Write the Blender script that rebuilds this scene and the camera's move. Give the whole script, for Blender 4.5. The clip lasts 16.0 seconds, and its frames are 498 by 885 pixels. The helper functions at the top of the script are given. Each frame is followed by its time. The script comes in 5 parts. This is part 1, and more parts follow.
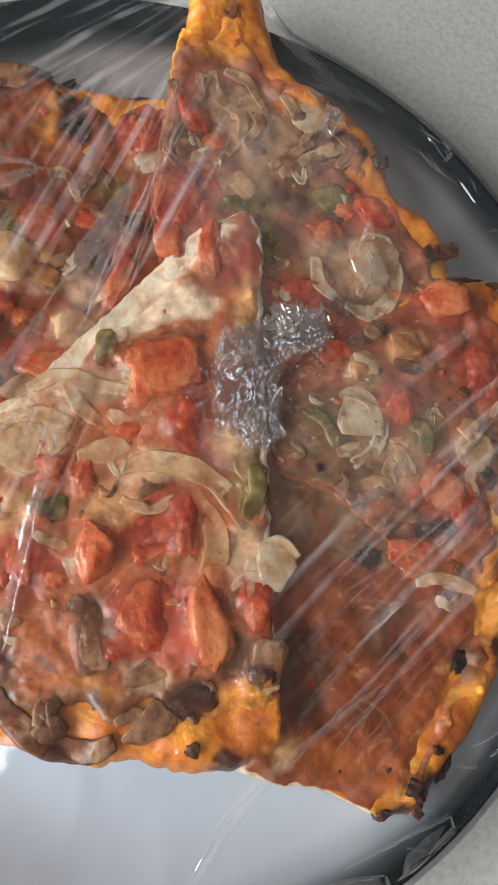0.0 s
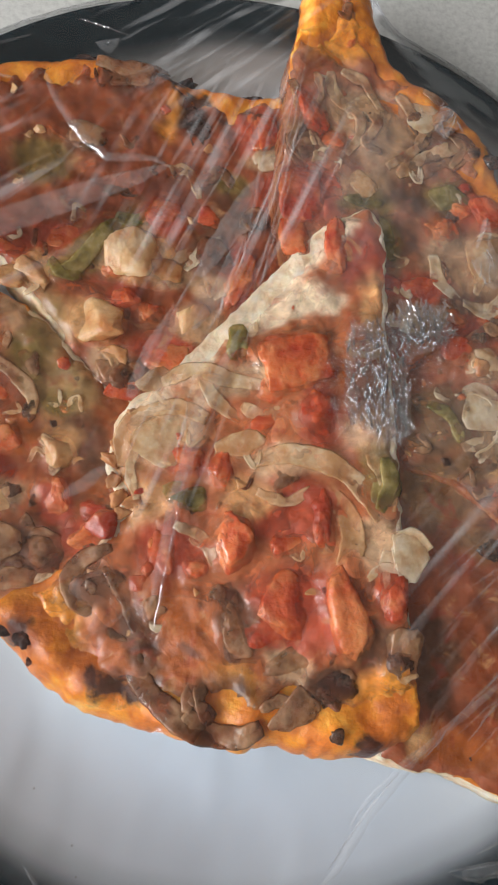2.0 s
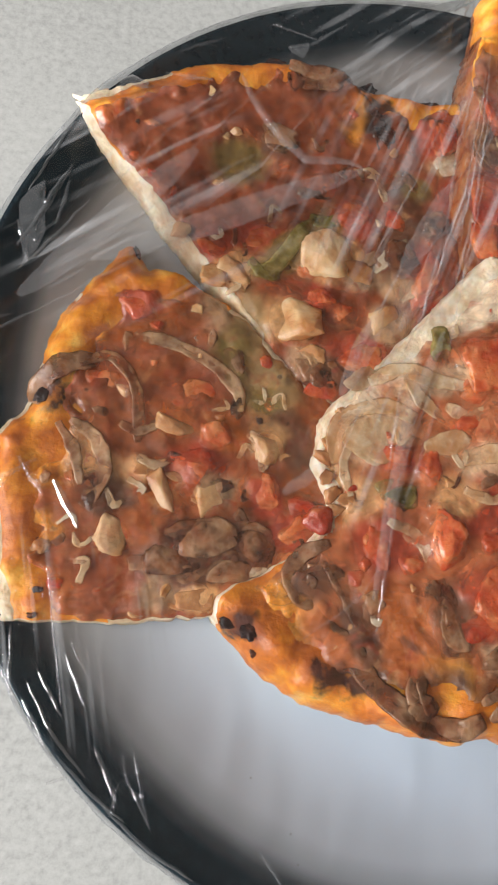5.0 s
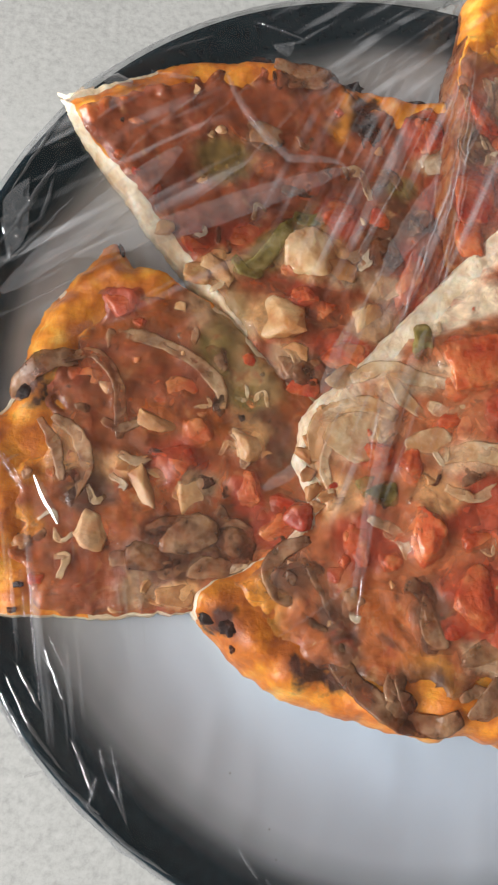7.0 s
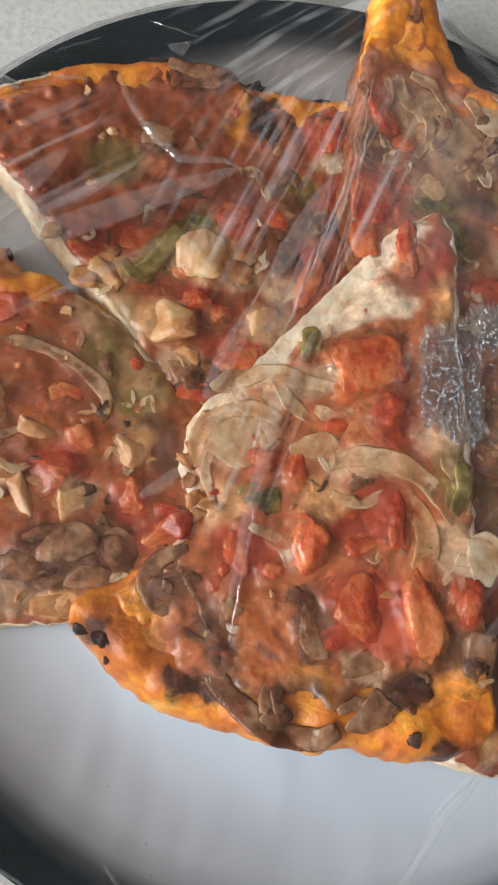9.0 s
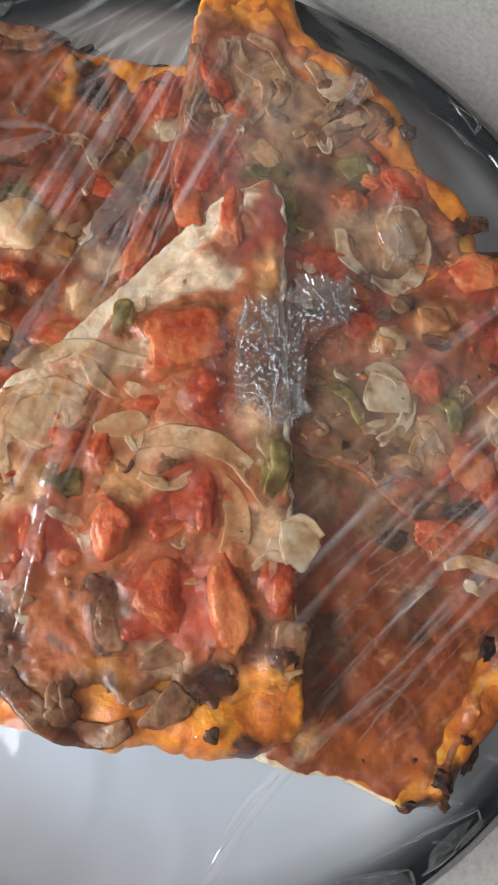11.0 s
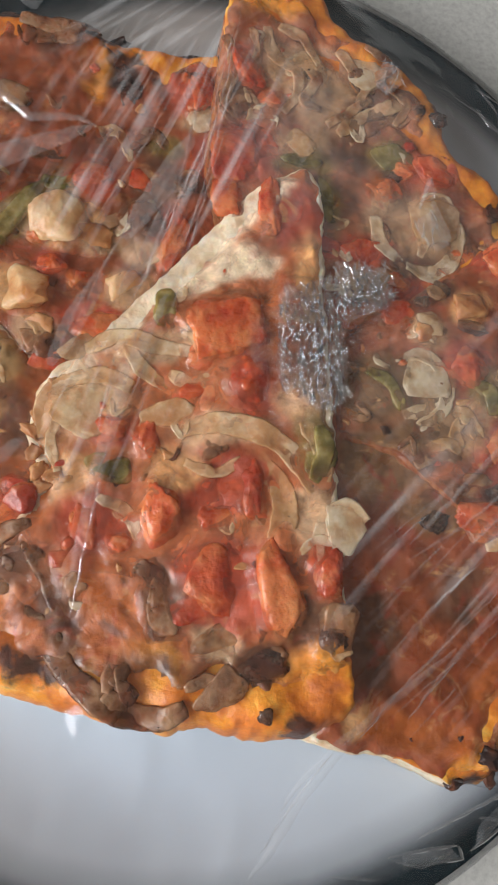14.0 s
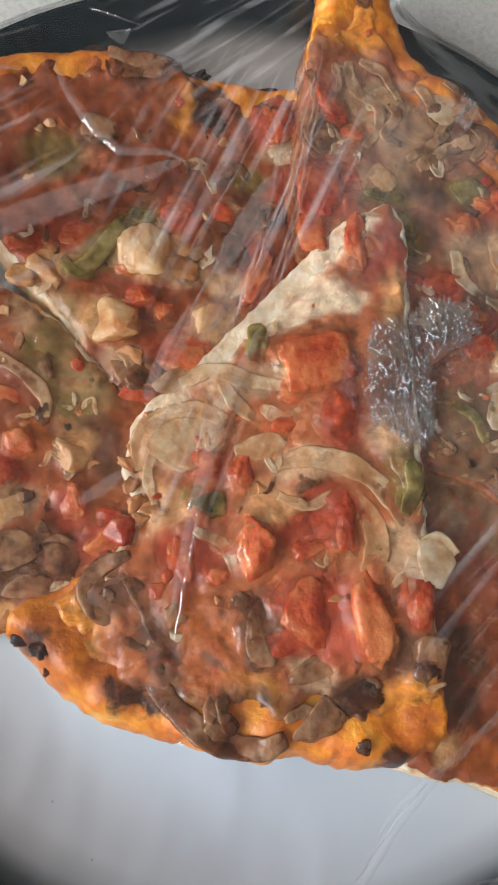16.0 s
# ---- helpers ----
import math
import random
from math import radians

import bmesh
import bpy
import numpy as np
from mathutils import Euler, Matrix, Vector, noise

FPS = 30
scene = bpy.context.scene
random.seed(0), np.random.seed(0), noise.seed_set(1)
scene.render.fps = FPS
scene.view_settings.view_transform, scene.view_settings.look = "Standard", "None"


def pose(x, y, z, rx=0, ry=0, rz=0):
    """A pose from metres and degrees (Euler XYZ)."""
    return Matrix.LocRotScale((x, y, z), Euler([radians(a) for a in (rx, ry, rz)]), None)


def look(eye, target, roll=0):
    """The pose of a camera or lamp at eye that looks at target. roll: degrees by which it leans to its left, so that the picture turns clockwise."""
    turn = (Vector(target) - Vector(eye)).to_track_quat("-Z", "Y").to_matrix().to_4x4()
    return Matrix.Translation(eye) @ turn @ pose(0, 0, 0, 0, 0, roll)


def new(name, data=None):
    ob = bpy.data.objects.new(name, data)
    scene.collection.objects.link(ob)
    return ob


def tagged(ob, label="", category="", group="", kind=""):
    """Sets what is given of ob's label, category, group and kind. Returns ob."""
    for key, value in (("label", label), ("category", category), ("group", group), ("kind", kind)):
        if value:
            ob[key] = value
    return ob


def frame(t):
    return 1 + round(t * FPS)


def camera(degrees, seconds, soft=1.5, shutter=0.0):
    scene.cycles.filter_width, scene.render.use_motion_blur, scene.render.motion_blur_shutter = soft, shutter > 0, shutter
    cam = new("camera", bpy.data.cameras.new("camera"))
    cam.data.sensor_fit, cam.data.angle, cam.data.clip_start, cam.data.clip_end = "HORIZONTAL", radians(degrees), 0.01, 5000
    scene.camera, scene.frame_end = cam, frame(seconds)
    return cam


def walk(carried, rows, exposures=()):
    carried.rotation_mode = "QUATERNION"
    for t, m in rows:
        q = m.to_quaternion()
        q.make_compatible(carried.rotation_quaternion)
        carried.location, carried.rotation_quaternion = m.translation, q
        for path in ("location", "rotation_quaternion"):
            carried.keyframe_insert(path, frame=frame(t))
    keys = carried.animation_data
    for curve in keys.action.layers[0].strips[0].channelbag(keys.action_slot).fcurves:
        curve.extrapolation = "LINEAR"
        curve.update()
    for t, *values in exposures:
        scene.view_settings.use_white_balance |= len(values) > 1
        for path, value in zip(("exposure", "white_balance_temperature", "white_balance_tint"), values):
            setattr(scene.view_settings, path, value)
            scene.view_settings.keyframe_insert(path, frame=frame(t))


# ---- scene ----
from mathutils import geometry

# ---------------------------------------------------------------- camera
cam = camera(39.1, 16.0, soft=2.1)
# length of the walk, first eye over the table, first tilt and lean, plate centre seen from the first eye
METRES, EYE, TILT, LEAN = 0.27, 0.2211, -77.5, -10.3
START = (-0.00486, -0.0459)
ROWS = [
    (0.0, 0.0, 0.0, 0.0, 0.0, 0.0, -0.0),
    (0.5, -0.0324, 0.0023, -0.0089, 0.4, 0.12, 0.03),
    (1.0, -0.0652, -0.0025, -0.0144, 0.23, 0.02, -0.17),
    (1.5, -0.1012, -0.0153, -0.0057, 0.03, -0.05, -0.33),
    (2.0, -0.1359, -0.014, -0.005, -0.17, -0.15, -0.41),
    (2.5, -0.1786, -0.0225, -0.0172, -0.79, -0.13, -0.58),
    (3.0, -0.2181, -0.0282, -0.0161, -0.69, -0.06, -0.67),
    (3.5, -0.2762, -0.0277, -0.0069, -0.85, -0.15, -0.97),
    (4.0, -0.3254, -0.0219, -0.0093, -0.85, -0.18, -1.08),
    (5.3, -0.3555, -0.0275, -0.0098, -0.56, -0.16, -1.24),
    (6.5, -0.344, -0.0301, -0.0108, -0.29, -0.14, -1.36),
    (7.0, -0.3303, -0.0307, -0.0115, -0.19, -0.22, -1.39),
    (7.5, -0.3107, -0.0319, -0.0127, -0.06, -0.07, -1.61),
    (8.0, -0.2765, -0.0309, -0.0034, 0.42, -0.16, -1.41),
    (8.5, -0.2405, -0.019, 0.0039, 0.36, -0.12, -1.07),
    (9.0, -0.2016, -0.016, -0.0052, 0.58, -0.06, -1.03),
    (9.5, -0.1511, -0.0106, -0.0177, 0.56, 0.02, -0.95),
    (10.0, -0.1031, 0.0047, -0.0146, 0.54, 0.04, -0.86),
    (12.5, 0.0456, 0.0431, -0.0363, -0.0, -0.23, 0.26),
    (13.0, 0.0327, 0.0461, -0.0333, -0.07, -0.74, 0.52),
    (13.5, -0.0231, 0.0352, -0.0413, -0.1, -0.56, 0.34),
    (14.0, -0.0645, 0.0183, -0.0322, -0.03, -0.42, 0.28),
    (14.5, -0.0978, 0.0208, -0.0263, -0.26, -0.44, 0.21),
    (15.0, -0.1129, 0.0185, -0.0311, -0.2, -0.34, 0.18),
    (15.5, -0.1276, 0.0095, -0.014, -0.19, -0.4, 0.11),
    (16.0, -0.1574, 0.0053, 0.0043, -0.29, -0.7, -0.07),
]
walk(cam, [(t, pose(START[0], START[1], EYE, TILT, LEAN, 0) @ pose(METRES * x, METRES * y, METRES * z, 90 + pitch, roll, yaw)) for t, x, y, z, yaw, pitch, roll in ROWS],
     [(0.0, 0.0), (16.0, 0.0)])

# ---------------------------------------------------------------- light
world = bpy.data.worlds.new("sky")
scene.world = world
world.use_nodes = True
sky = world.node_tree.nodes.new("ShaderNodeTexSky")
sky.sky_type, sky.sun_disc = "NISHITA", False
sky.sun_elevation, sky.sun_rotation = radians(35), radians(200)
world.node_tree.links.new(sky.outputs[0], world.node_tree.nodes["Background"].inputs[0])
world.node_tree.nodes["Background"].inputs[1].default_value = 0.1


def window_light(name, where, target, wide, high, watts, colour):
    lamp = bpy.data.lights.new(name, "AREA")
    lamp.shape, lamp.size, lamp.size_y, lamp.energy, lamp.color = "RECTANGLE", wide, high, watts, colour
    ob = new(name, lamp)
    ob.matrix_world = look(where, target)
    return ob


window_light("window_daylight", (-1.46, -0.4, 0.8), (0.5, 0.1, 0.35), 1.5, 1.1, 90, (1.0, 0.98, 0.97))

# ---------------------------------------------------------------- materials
PLATE_Y = 0.003  # the plate's middle


class Nodes:
    """A small builder for node materials in object space (metres)."""

    def __init__(self, name):
        self.mat = bpy.data.materials.new(name)
        self.mat.use_nodes = True
        self.tree = self.mat.node_tree
        self.bsdf = self.tree.nodes["Principled BSDF"]
        self.out = self.tree.nodes["Material Output"]
        self.coord = self.tree.nodes.new("ShaderNodeNewGeometry").outputs["Position"]

    def node(self, kind, **values):
        n = self.tree.nodes.new(kind)
        for k, v in values.items():
            n.inputs[k].default_value = v
        return n

    def link(self, a, b):
        self.tree.links.new(a, b)

    def noise(self, scale, detail=4.0, rough=0.55, stretch=None, turn=0.0, distortion=0.0):
        n = self.node("ShaderNodeTexNoise", Scale=scale, Detail=detail, Roughness=rough, Distortion=distortion)
        if stretch:
            turned = self.node("ShaderNodeMapping")
            turned.inputs["Rotation"].default_value = (0, 0, radians(-turn))
            self.link(self.coord, turned.inputs["Vector"])
            m = self.node("ShaderNodeMapping")
            m.inputs["Scale"].default_value = stretch
            self.link(turned.outputs[0], m.inputs["Vector"])
            self.link(m.outputs[0], n.inputs["Vector"])
        else:
            self.link(self.coord, n.inputs["Vector"])
        return n.outputs["Fac"]

    def voronoi(self, scale):
        n = self.node("ShaderNodeTexVoronoi", Scale=scale)
        self.link(self.coord, n.inputs["Vector"])
        return n.outputs["Distance"]

    def ramp(self, value, stops):
        n = self.tree.nodes.new("ShaderNodeValToRGB")
        while len(n.color_ramp.elements) < len(stops):
            n.color_ramp.elements.new(0.5)
        for e, (at, c) in zip(n.color_ramp.elements, stops):
            e.position = at
            e.color = (c, c, c, 1) if isinstance(c, (int, float)) else (*c, 1)
        self.link(value, n.inputs[0])
        return n.outputs[0]

    def mix(self, a, b, fac):
        n = self.tree.nodes.new("ShaderNodeMix")
        n.data_type = "RGBA"
        for v, socket in ((fac, n.inputs[0]), (a, n.inputs[6]), (b, n.inputs[7])):
            if isinstance(v, tuple):
                socket.default_value = (*v, 1)
            elif isinstance(v, (int, float)):
                socket.default_value = v
            else:
                self.link(v, socket)
        return n.outputs[2]

    def maths(self, op, a, b=0.0, clamp=False):
        n = self.tree.nodes.new("ShaderNodeMath")
        n.operation, n.use_clamp = op, clamp
        for v, socket in ((a, n.inputs[0]), (b, n.inputs[1])):
            if isinstance(v, (int, float)):
                socket.default_value = v
            else:
                self.link(v, socket)
        return n.outputs[0]

    def bump(self, value, depth, strength=1.0, below=None):
        n = self.node("ShaderNodeBump", Strength=strength, Distance=depth)
        self.link(value, n.inputs["Height"])
        if below is not None:
            self.link(below, n.inputs["Normal"])
        return n.outputs[0]

    def piece(self):
        """A number of its own for each object."""
        return self.tree.nodes.new("ShaderNodeObjectInfo").outputs["Random"]

    def done(self, colour, rough=0.5, normal=None, specular=0.5, sss=0.0, sss_radius=(0.004, 0.0015, 0.0008), coat=0.0):
        b = self.bsdf.inputs
        for v, key in ((colour, "Base Color"), (rough, "Roughness"), (normal, "Normal")):
            if v is None:
                continue
            if isinstance(v, tuple):
                b[key].default_value = (*v, 1)
            elif isinstance(v, (int, float)):
                b[key].default_value = v
            else:
                self.link(v, b[key])
        b["Specular IOR Level"].default_value = specular
        b["Coat Weight"].default_value = coat
        b["Coat Roughness"].default_value = 0.12
        if sss:
            b["Subsurface Weight"].default_value = sss
            b["Subsurface Radius"].default_value = sss_radius
            b["Subsurface Scale"].default_value = 1.0
        return self.mat


def food(name, dark, mid, light, scale=160, rough=0.32, sss=0.0, relief=0.0006, coat=0.25, smear=0.5, clear=0.0, vary=0.16):
    """A moist cooked surface: three tones broken up at two scales, smeared with baked sauce, with fine relief."""
    n = Nodes(name)
    big, small = n.noise(scale, 4, 0.5), n.noise(scale * 3.5, 3, 0.5)
    both = n.maths("ADD", n.maths("MULTIPLY", big, 0.8), n.maths("MULTIPLY", small, 0.2))
    both = n.maths("ADD", both, n.maths("MULTIPLY", n.maths("SUBTRACT", n.piece(), 0.5), vary))
    colour = n.ramp(both, [(0.36, dark), (0.5, mid), (0.64, light)])
    if smear:
        juice = n.ramp(n.noise(85, 5, 0.6), [(0.34, (0.1, 0.026, 0.012)), (0.46, (0.36, 0.075, 0.022)), (0.54, (0.5, 0.16, 0.045)), (0.66, (0.64, 0.36, 0.15))])
        where = n.ramp(n.noise(150, 6, 0.65, distortion=0.5), [(0.4, 0.0), (0.62, smear)])
        colour = n.mix(colour, juice, where)
    normal = n.bump(small, relief, 0.6, n.bump(big, relief * 2.5, 0.6))
    if clear:
        n.link(n.ramp(big, [(0.35, 1.0 - clear), (0.65, min(1.0, 1.25 - clear))]), n.bsdf.inputs["Alpha"])
    return n.done(colour, n.ramp(small, [(0.3, rough * 0.55), (0.7, min(1.0, rough * 1.5))]), normal, 0.5, sss, coat=coat)


def crust_material():
    n = Nodes("baked_crust")
    big, mid, small = n.noise(55, 4, 0.6), n.noise(170, 5, 0.6), n.noise(900, 3, 0.6)
    base = n.ramp(n.maths("ADD", n.maths("MULTIPLY", big, 0.55), n.maths("MULTIPLY", mid, 0.45)),
                  [(0.36, (0.92, 0.52, 0.1)), (0.45, (0.84, 0.32, 0.03)), (0.54, (0.66, 0.19, 0.02)), (0.64, (0.4, 0.1, 0.018))])
    base = n.mix(base, (0.035, 0.014, 0.01), n.ramp(n.noise(120, 6, 0.68), [(0.67, 0.0), (0.75, 0.85)]))
    for x, y, r in ((-42, -69.5, 5), (-36, -71, 3.5), (-47, -68, 3), (-66, -57, 4), (100, -61, 5), (78, -97, 5), (70, -103, 5), (-120, 4, 6), (-33, 115, 6), (-25, 101, 6), (72, 93, 4), (24, -86, 4)):
        d = n.tree.nodes.new("ShaderNodeVectorMath")
        d.operation = "DISTANCE"
        flat = n.node("ShaderNodeVectorMath")
        flat.operation = "MULTIPLY"
        flat.inputs[1].default_value = (1, 1, 0)
        n.link(n.coord, flat.inputs[0])
        n.link(flat.outputs[0], d.inputs[0])
        d.inputs[1].default_value = (x / 1000, y / 1000, 0)
        ragged = n.maths("ADD", n.maths("MULTIPLY", d.outputs["Value"], 500.0 / r), n.maths("MULTIPLY", n.maths("SUBTRACT", mid, 0.5), 1.6))
        base = n.mix(base, n.ramp(mid, [(0.35, (0.03, 0.01, 0.008)), (0.65, (0.1, 0.025, 0.012))]), n.ramp(ragged, [(0.3, 0.95), (0.62, 0.0)]))
    normal = n.bump(small, 0.0003, 0.6, n.bump(mid, 0.0016, 0.6))
    return n.done(base, n.ramp(mid, [(0.3, 0.3), (0.7, 0.6)]), normal, 0.5, 0.1, coat=0.15)


def stained(n):
    """The colour that the baked layer has at each place: sauce, cheese, juice and browning."""
    a = n.tree.nodes.new("ShaderNodeAttribute")
    a.attribute_name = "stain"
    return a.outputs["Color"]


def scaled(n, colour, factor):
    v = n.tree.nodes.new("ShaderNodeVectorMath")
    v.operation = "SCALE"
    n.link(colour, v.inputs[0])
    n.link(factor, v.inputs["Scale"])
    return v.outputs[0]


def sauce_material(name, relief=0.0013, low=0.5, high=1.45):
    n = Nodes(name)
    big, mid, small, grain = n.noise(60, 4, 0.55, distortion=0.6), n.noise(105, 8, 0.7, distortion=0.5), n.noise(460, 5, 0.65), n.noise(1500, 3, 0.5)
    both = n.maths("ADD", n.maths("MULTIPLY", mid, 0.75), n.maths("MULTIPLY", small, 0.25))
    colour = scaled(n, stained(n), n.ramp(both, [(0.34, low), (0.5, 1.0), (0.66, high)]))
    colour = n.mix(colour, (0.36, 0.05, 0.022), n.ramp(n.noise(140, 5, 0.6, distortion=0.8), [(0.54, 0.0), (0.66, 0.55)]))
    colour = n.mix(colour, (0.66, 0.36, 0.15), n.ramp(n.noise(115, 5, 0.6, distortion=1.3), [(0.57, 0.0), (0.7, 0.6)]))
    colour = n.mix(colour, (0.05, 0.02, 0.012), n.ramp(n.noise(90, 5, 0.6, distortion=0.9), [(0.57, 0.0), (0.7, 0.65)]))
    colour = n.mix(colour, (0.03, 0.016, 0.01), n.ramp(small, [(0.7, 0.0), (0.76, 0.7)]))
    normal = n.bump(grain, 0.00012, 0.4, n.bump(small, 0.0008, 0.5, n.bump(mid, relief, 0.55)))
    return n.done(colour, n.ramp(big, [(0.35, 0.14), (0.65, 0.4)]), normal, 0.5, 0.1, coat=0.5)


def sauce_glaze(name):
    """Oily juice and melted cheese that has run over the toppings in patches."""
    n = Nodes(name)
    fine = n.noise(330, 4, 0.5)
    tone = scaled(n, stained(n), n.ramp(n.noise(210, 4, 0.55, distortion=0.6), [(0.36, 0.7), (0.65, 1.5)]))
    n.link(n.ramp(n.maths("ADD", n.maths("MULTIPLY", n.noise(95, 5, 0.6, distortion=1.0), 0.8), n.maths("MULTIPLY", fine, 0.2)), [(0.42, 0.1), (0.53, 0.4), (0.65, 0.76)]), n.bsdf.inputs["Alpha"])
    return n.done(tone, 0.15, n.bump(fine, 0.001, 0.5), 0.6, 0.0, coat=0.3)


def plate_material():
    n = Nodes("two_tone_glaze")
    sep = n.tree.nodes.new("ShaderNodeSeparateXYZ")
    n.link(n.coord, sep.inputs[0])
    sx, sy = n.maths("SUBTRACT", sep.outputs[0], 0.004), n.maths("SUBTRACT", sep.outputs[1], 0.0015)
    r = n.maths("SQRT", n.maths("ADD", n.maths("MULTIPLY", sx, sx), n.maths("MULTIPLY", sy, sy)))
    r = n.maths("ADD", r, n.maths("MULTIPLY", n.maths("SUBTRACT", n.noise(22, 3, 0.5), 0.5), 0.006))
    r = n.maths("ADD", r, n.maths("MULTIPLY", n.maths("SUBTRACT", n.noise(1500, 4, 0.7), 0.5), 0.0007))
    white = n.ramp(n.noise(14, 3), [(0.3, (0.58, 0.68, 0.81)), (0.7, (0.64, 0.735, 0.86))])
    white = n.mix(white, (0.12, 0.11, 0.1), n.ramp(n.voronoi(95), [(0.02, 0.6), (0.035, 0.0)]))
    # warm grey away from the right front: brown glaze, and weaker sky reflection painted in
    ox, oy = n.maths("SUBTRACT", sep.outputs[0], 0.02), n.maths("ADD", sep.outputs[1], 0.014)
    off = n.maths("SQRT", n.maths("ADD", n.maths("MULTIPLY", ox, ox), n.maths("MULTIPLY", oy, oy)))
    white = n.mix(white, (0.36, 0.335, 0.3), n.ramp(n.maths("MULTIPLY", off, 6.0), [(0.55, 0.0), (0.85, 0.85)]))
    fade = n.ramp(n.maths("MULTIPLY", r, 6.0), [(0.735, 0.0), (0.775, 0.3), (0.8, 0.85), (0.82, 1.0)])
    dark = n.ramp(n.noise(500, 3), [(0.4, (0.005, 0.012, 0.017)), (0.75, (0.012, 0.025, 0.032))])
    colour = n.mix(white, dark, fade)
    return n.done(colour, n.ramp(n.noise(60, 3), [(0.3, 0.07), (0.7, 0.12)]), n.bump(n.noise(90, 2), 0.0003, 0.2), 0.4)


def table_material():
    n = Nodes("speckled_grey_laminate")
    big, fine = n.noise(9, 4, 0.5), n.noise(420, 4, 0.7)
    tone = n.ramp(n.maths("ADD", n.maths("MULTIPLY", big, 0.35), n.maths("MULTIPLY", fine, 0.65)),
                  [(0.36, (0.3, 0.303, 0.29)), (0.5, (0.385, 0.388, 0.372)), (0.62, (0.435, 0.438, 0.42))])
    tone = n.mix(tone, (0.2, 0.19, 0.18), n.ramp(n.noise(160, 5, 0.7), [(0.6, 0.0), (0.7, 0.22)]))
    return n.done(tone, n.ramp(fine, [(0.3, 0.34), (0.7, 0.5)]), n.bump(fine, 0.0002, 0.4), 0.4)


def film_material(name, gloss, haze, streaky, rough=0.09):
    """Thin clear plastic: mostly see-through, shiny at a slant, milky where it is stretched into streaks."""
    n = Nodes(name)
    n.tree.nodes.remove(n.bsdf)

    def near(x, y, inner, outer):
        d = n.tree.nodes.new("ShaderNodeVectorMath")
        d.operation = "DISTANCE"
        flat = n.node("ShaderNodeVectorMath")
        flat.operation = "MULTIPLY"
        flat.inputs[1].default_value = (1, 1, 0)
        n.link(n.coord, flat.inputs[0])
        n.link(flat.outputs[0], d.inputs[0])
        d.inputs[1].default_value = (x, y, 0)
        m = n.node("ShaderNodeMapRange")
        m.interpolation_type = "SMOOTHSTEP"
        for k, v in ((1, inner), (2, outer), (3, 1.0), (4, 0.0)):
            m.inputs[k].default_value = v
        n.link(d.outputs["Value"], m.inputs[0])
        return m.outputs[0]

    # (direction of the pull in degrees, centre, inner and outer reach, how dense)
    pulls = [(66, (-0.012, 0.075), 0.02, 0.06, 0.6), (42, (-0.02, 0.13), 0.015, 0.05, 0.6), (34, (-0.1, 0.062), 0.02, 0.055, 0.62), (44, (0.075, -0.05), 0.02, 0.06, 0.62),
             (100, (-0.115, -0.06), 0.01, 0.04, 0.64), (38, (0.1, 0.005), 0.015, 0.04, 0.62), (68, (-0.026, -0.01), 0.008, 0.03, 0.64)]
    total, height = None, None
    for turn, (x, y), inner, outer, dense in pulls:
        lines = n.noise(1.0, 2.5, 0.5, stretch=(11, 150 + 2.0 * turn, 0.01), turn=turn)
        lines = n.maths("MULTIPLY", lines, 1.0)
        sharp = n.ramp(lines, [(dense - 0.09, 0.0), (dense + 0.12, 1.0)])
        hit = n.maths("MULTIPLY", sharp, n.maths("MULTIPLY", near(x, y, inner, outer), n.ramp(n.noise(38 + turn * 0.1, 2, 0.5), [(0.36, 0.25), (0.52, 1.0)])))
        rise = n.maths("MULTIPLY", lines, near(x, y, inner, outer))
        total = hit if total is None else n.maths("MAXIMUM", total, hit)
        height = rise if height is None else n.maths("ADD", height, rise)
    wet = n.maths("MAXIMUM", near(0.027, 0.012, 0.006, 0.02), n.maths("MAXIMUM", near(0.026, -0.002, 0.004, 0.014), near(0.044, 0.02, 0.003, 0.014)))
    crinkle = n.maths("MULTIPLY", n.noise(380, 4, 0.7), wet)
    soft = n.noise(35, 3, 0.5)
    normal = n.bump(soft, 0.004, 0.5, n.bump(height, 0.0011, 0.8, n.bump(crinkle, 0.006, 1.0)))
    fres = n.node("ShaderNodeFresnel", IOR=1.45)
    n.link(normal, fres.inputs["Normal"])
    glossy = n.node("ShaderNodeBsdfGlossy", Roughness=rough)
    glossy.inputs["Color"].default_value = (0.95, 0.97, 1.0, 1)
    n.link(normal, glossy.inputs["Normal"])
    clear = n.node("ShaderNodeBsdfTransparent")
    milk = n.node("ShaderNodeBsdfDiffuse")
    milk.inputs["Color"].default_value = (0.85, 0.86, 0.88, 1)
    n.link(normal, milk.inputs["Normal"])
    cloudy = n.maths("MULTIPLY", n.ramp(n.noise(60, 4, 0.6), [(0.35, 0.2), (0.65, 1.0)]), n.maths("MAXIMUM", n.maths("MULTIPLY", near(0.045, 0.075, 0.015, 0.065), 0.065), n.maths("MULTIPLY", near(0.07, -0.005, 0.015, 0.06), 0.05)))
    haze = n.maths("ADD", haze, cloudy)
    one = n.tree.nodes.new("ShaderNodeMixShader")
    n.link(n.maths("ADD", haze, n.maths("MULTIPLY", total, streaky), True), one.inputs[0])
    n.link(clear.outputs[0], one.inputs[1])
    n.link(milk.outputs[0], one.inputs[2])
    two = n.tree.nodes.new("ShaderNodeMixShader")
    n.link(n.maths("ADD", n.maths("MULTIPLY", fres.outputs[0], gloss), n.maths("MULTIPLY", wet, 0.03), True), two.inputs[0])
    n.link(one.outputs[0], two.inputs[1])
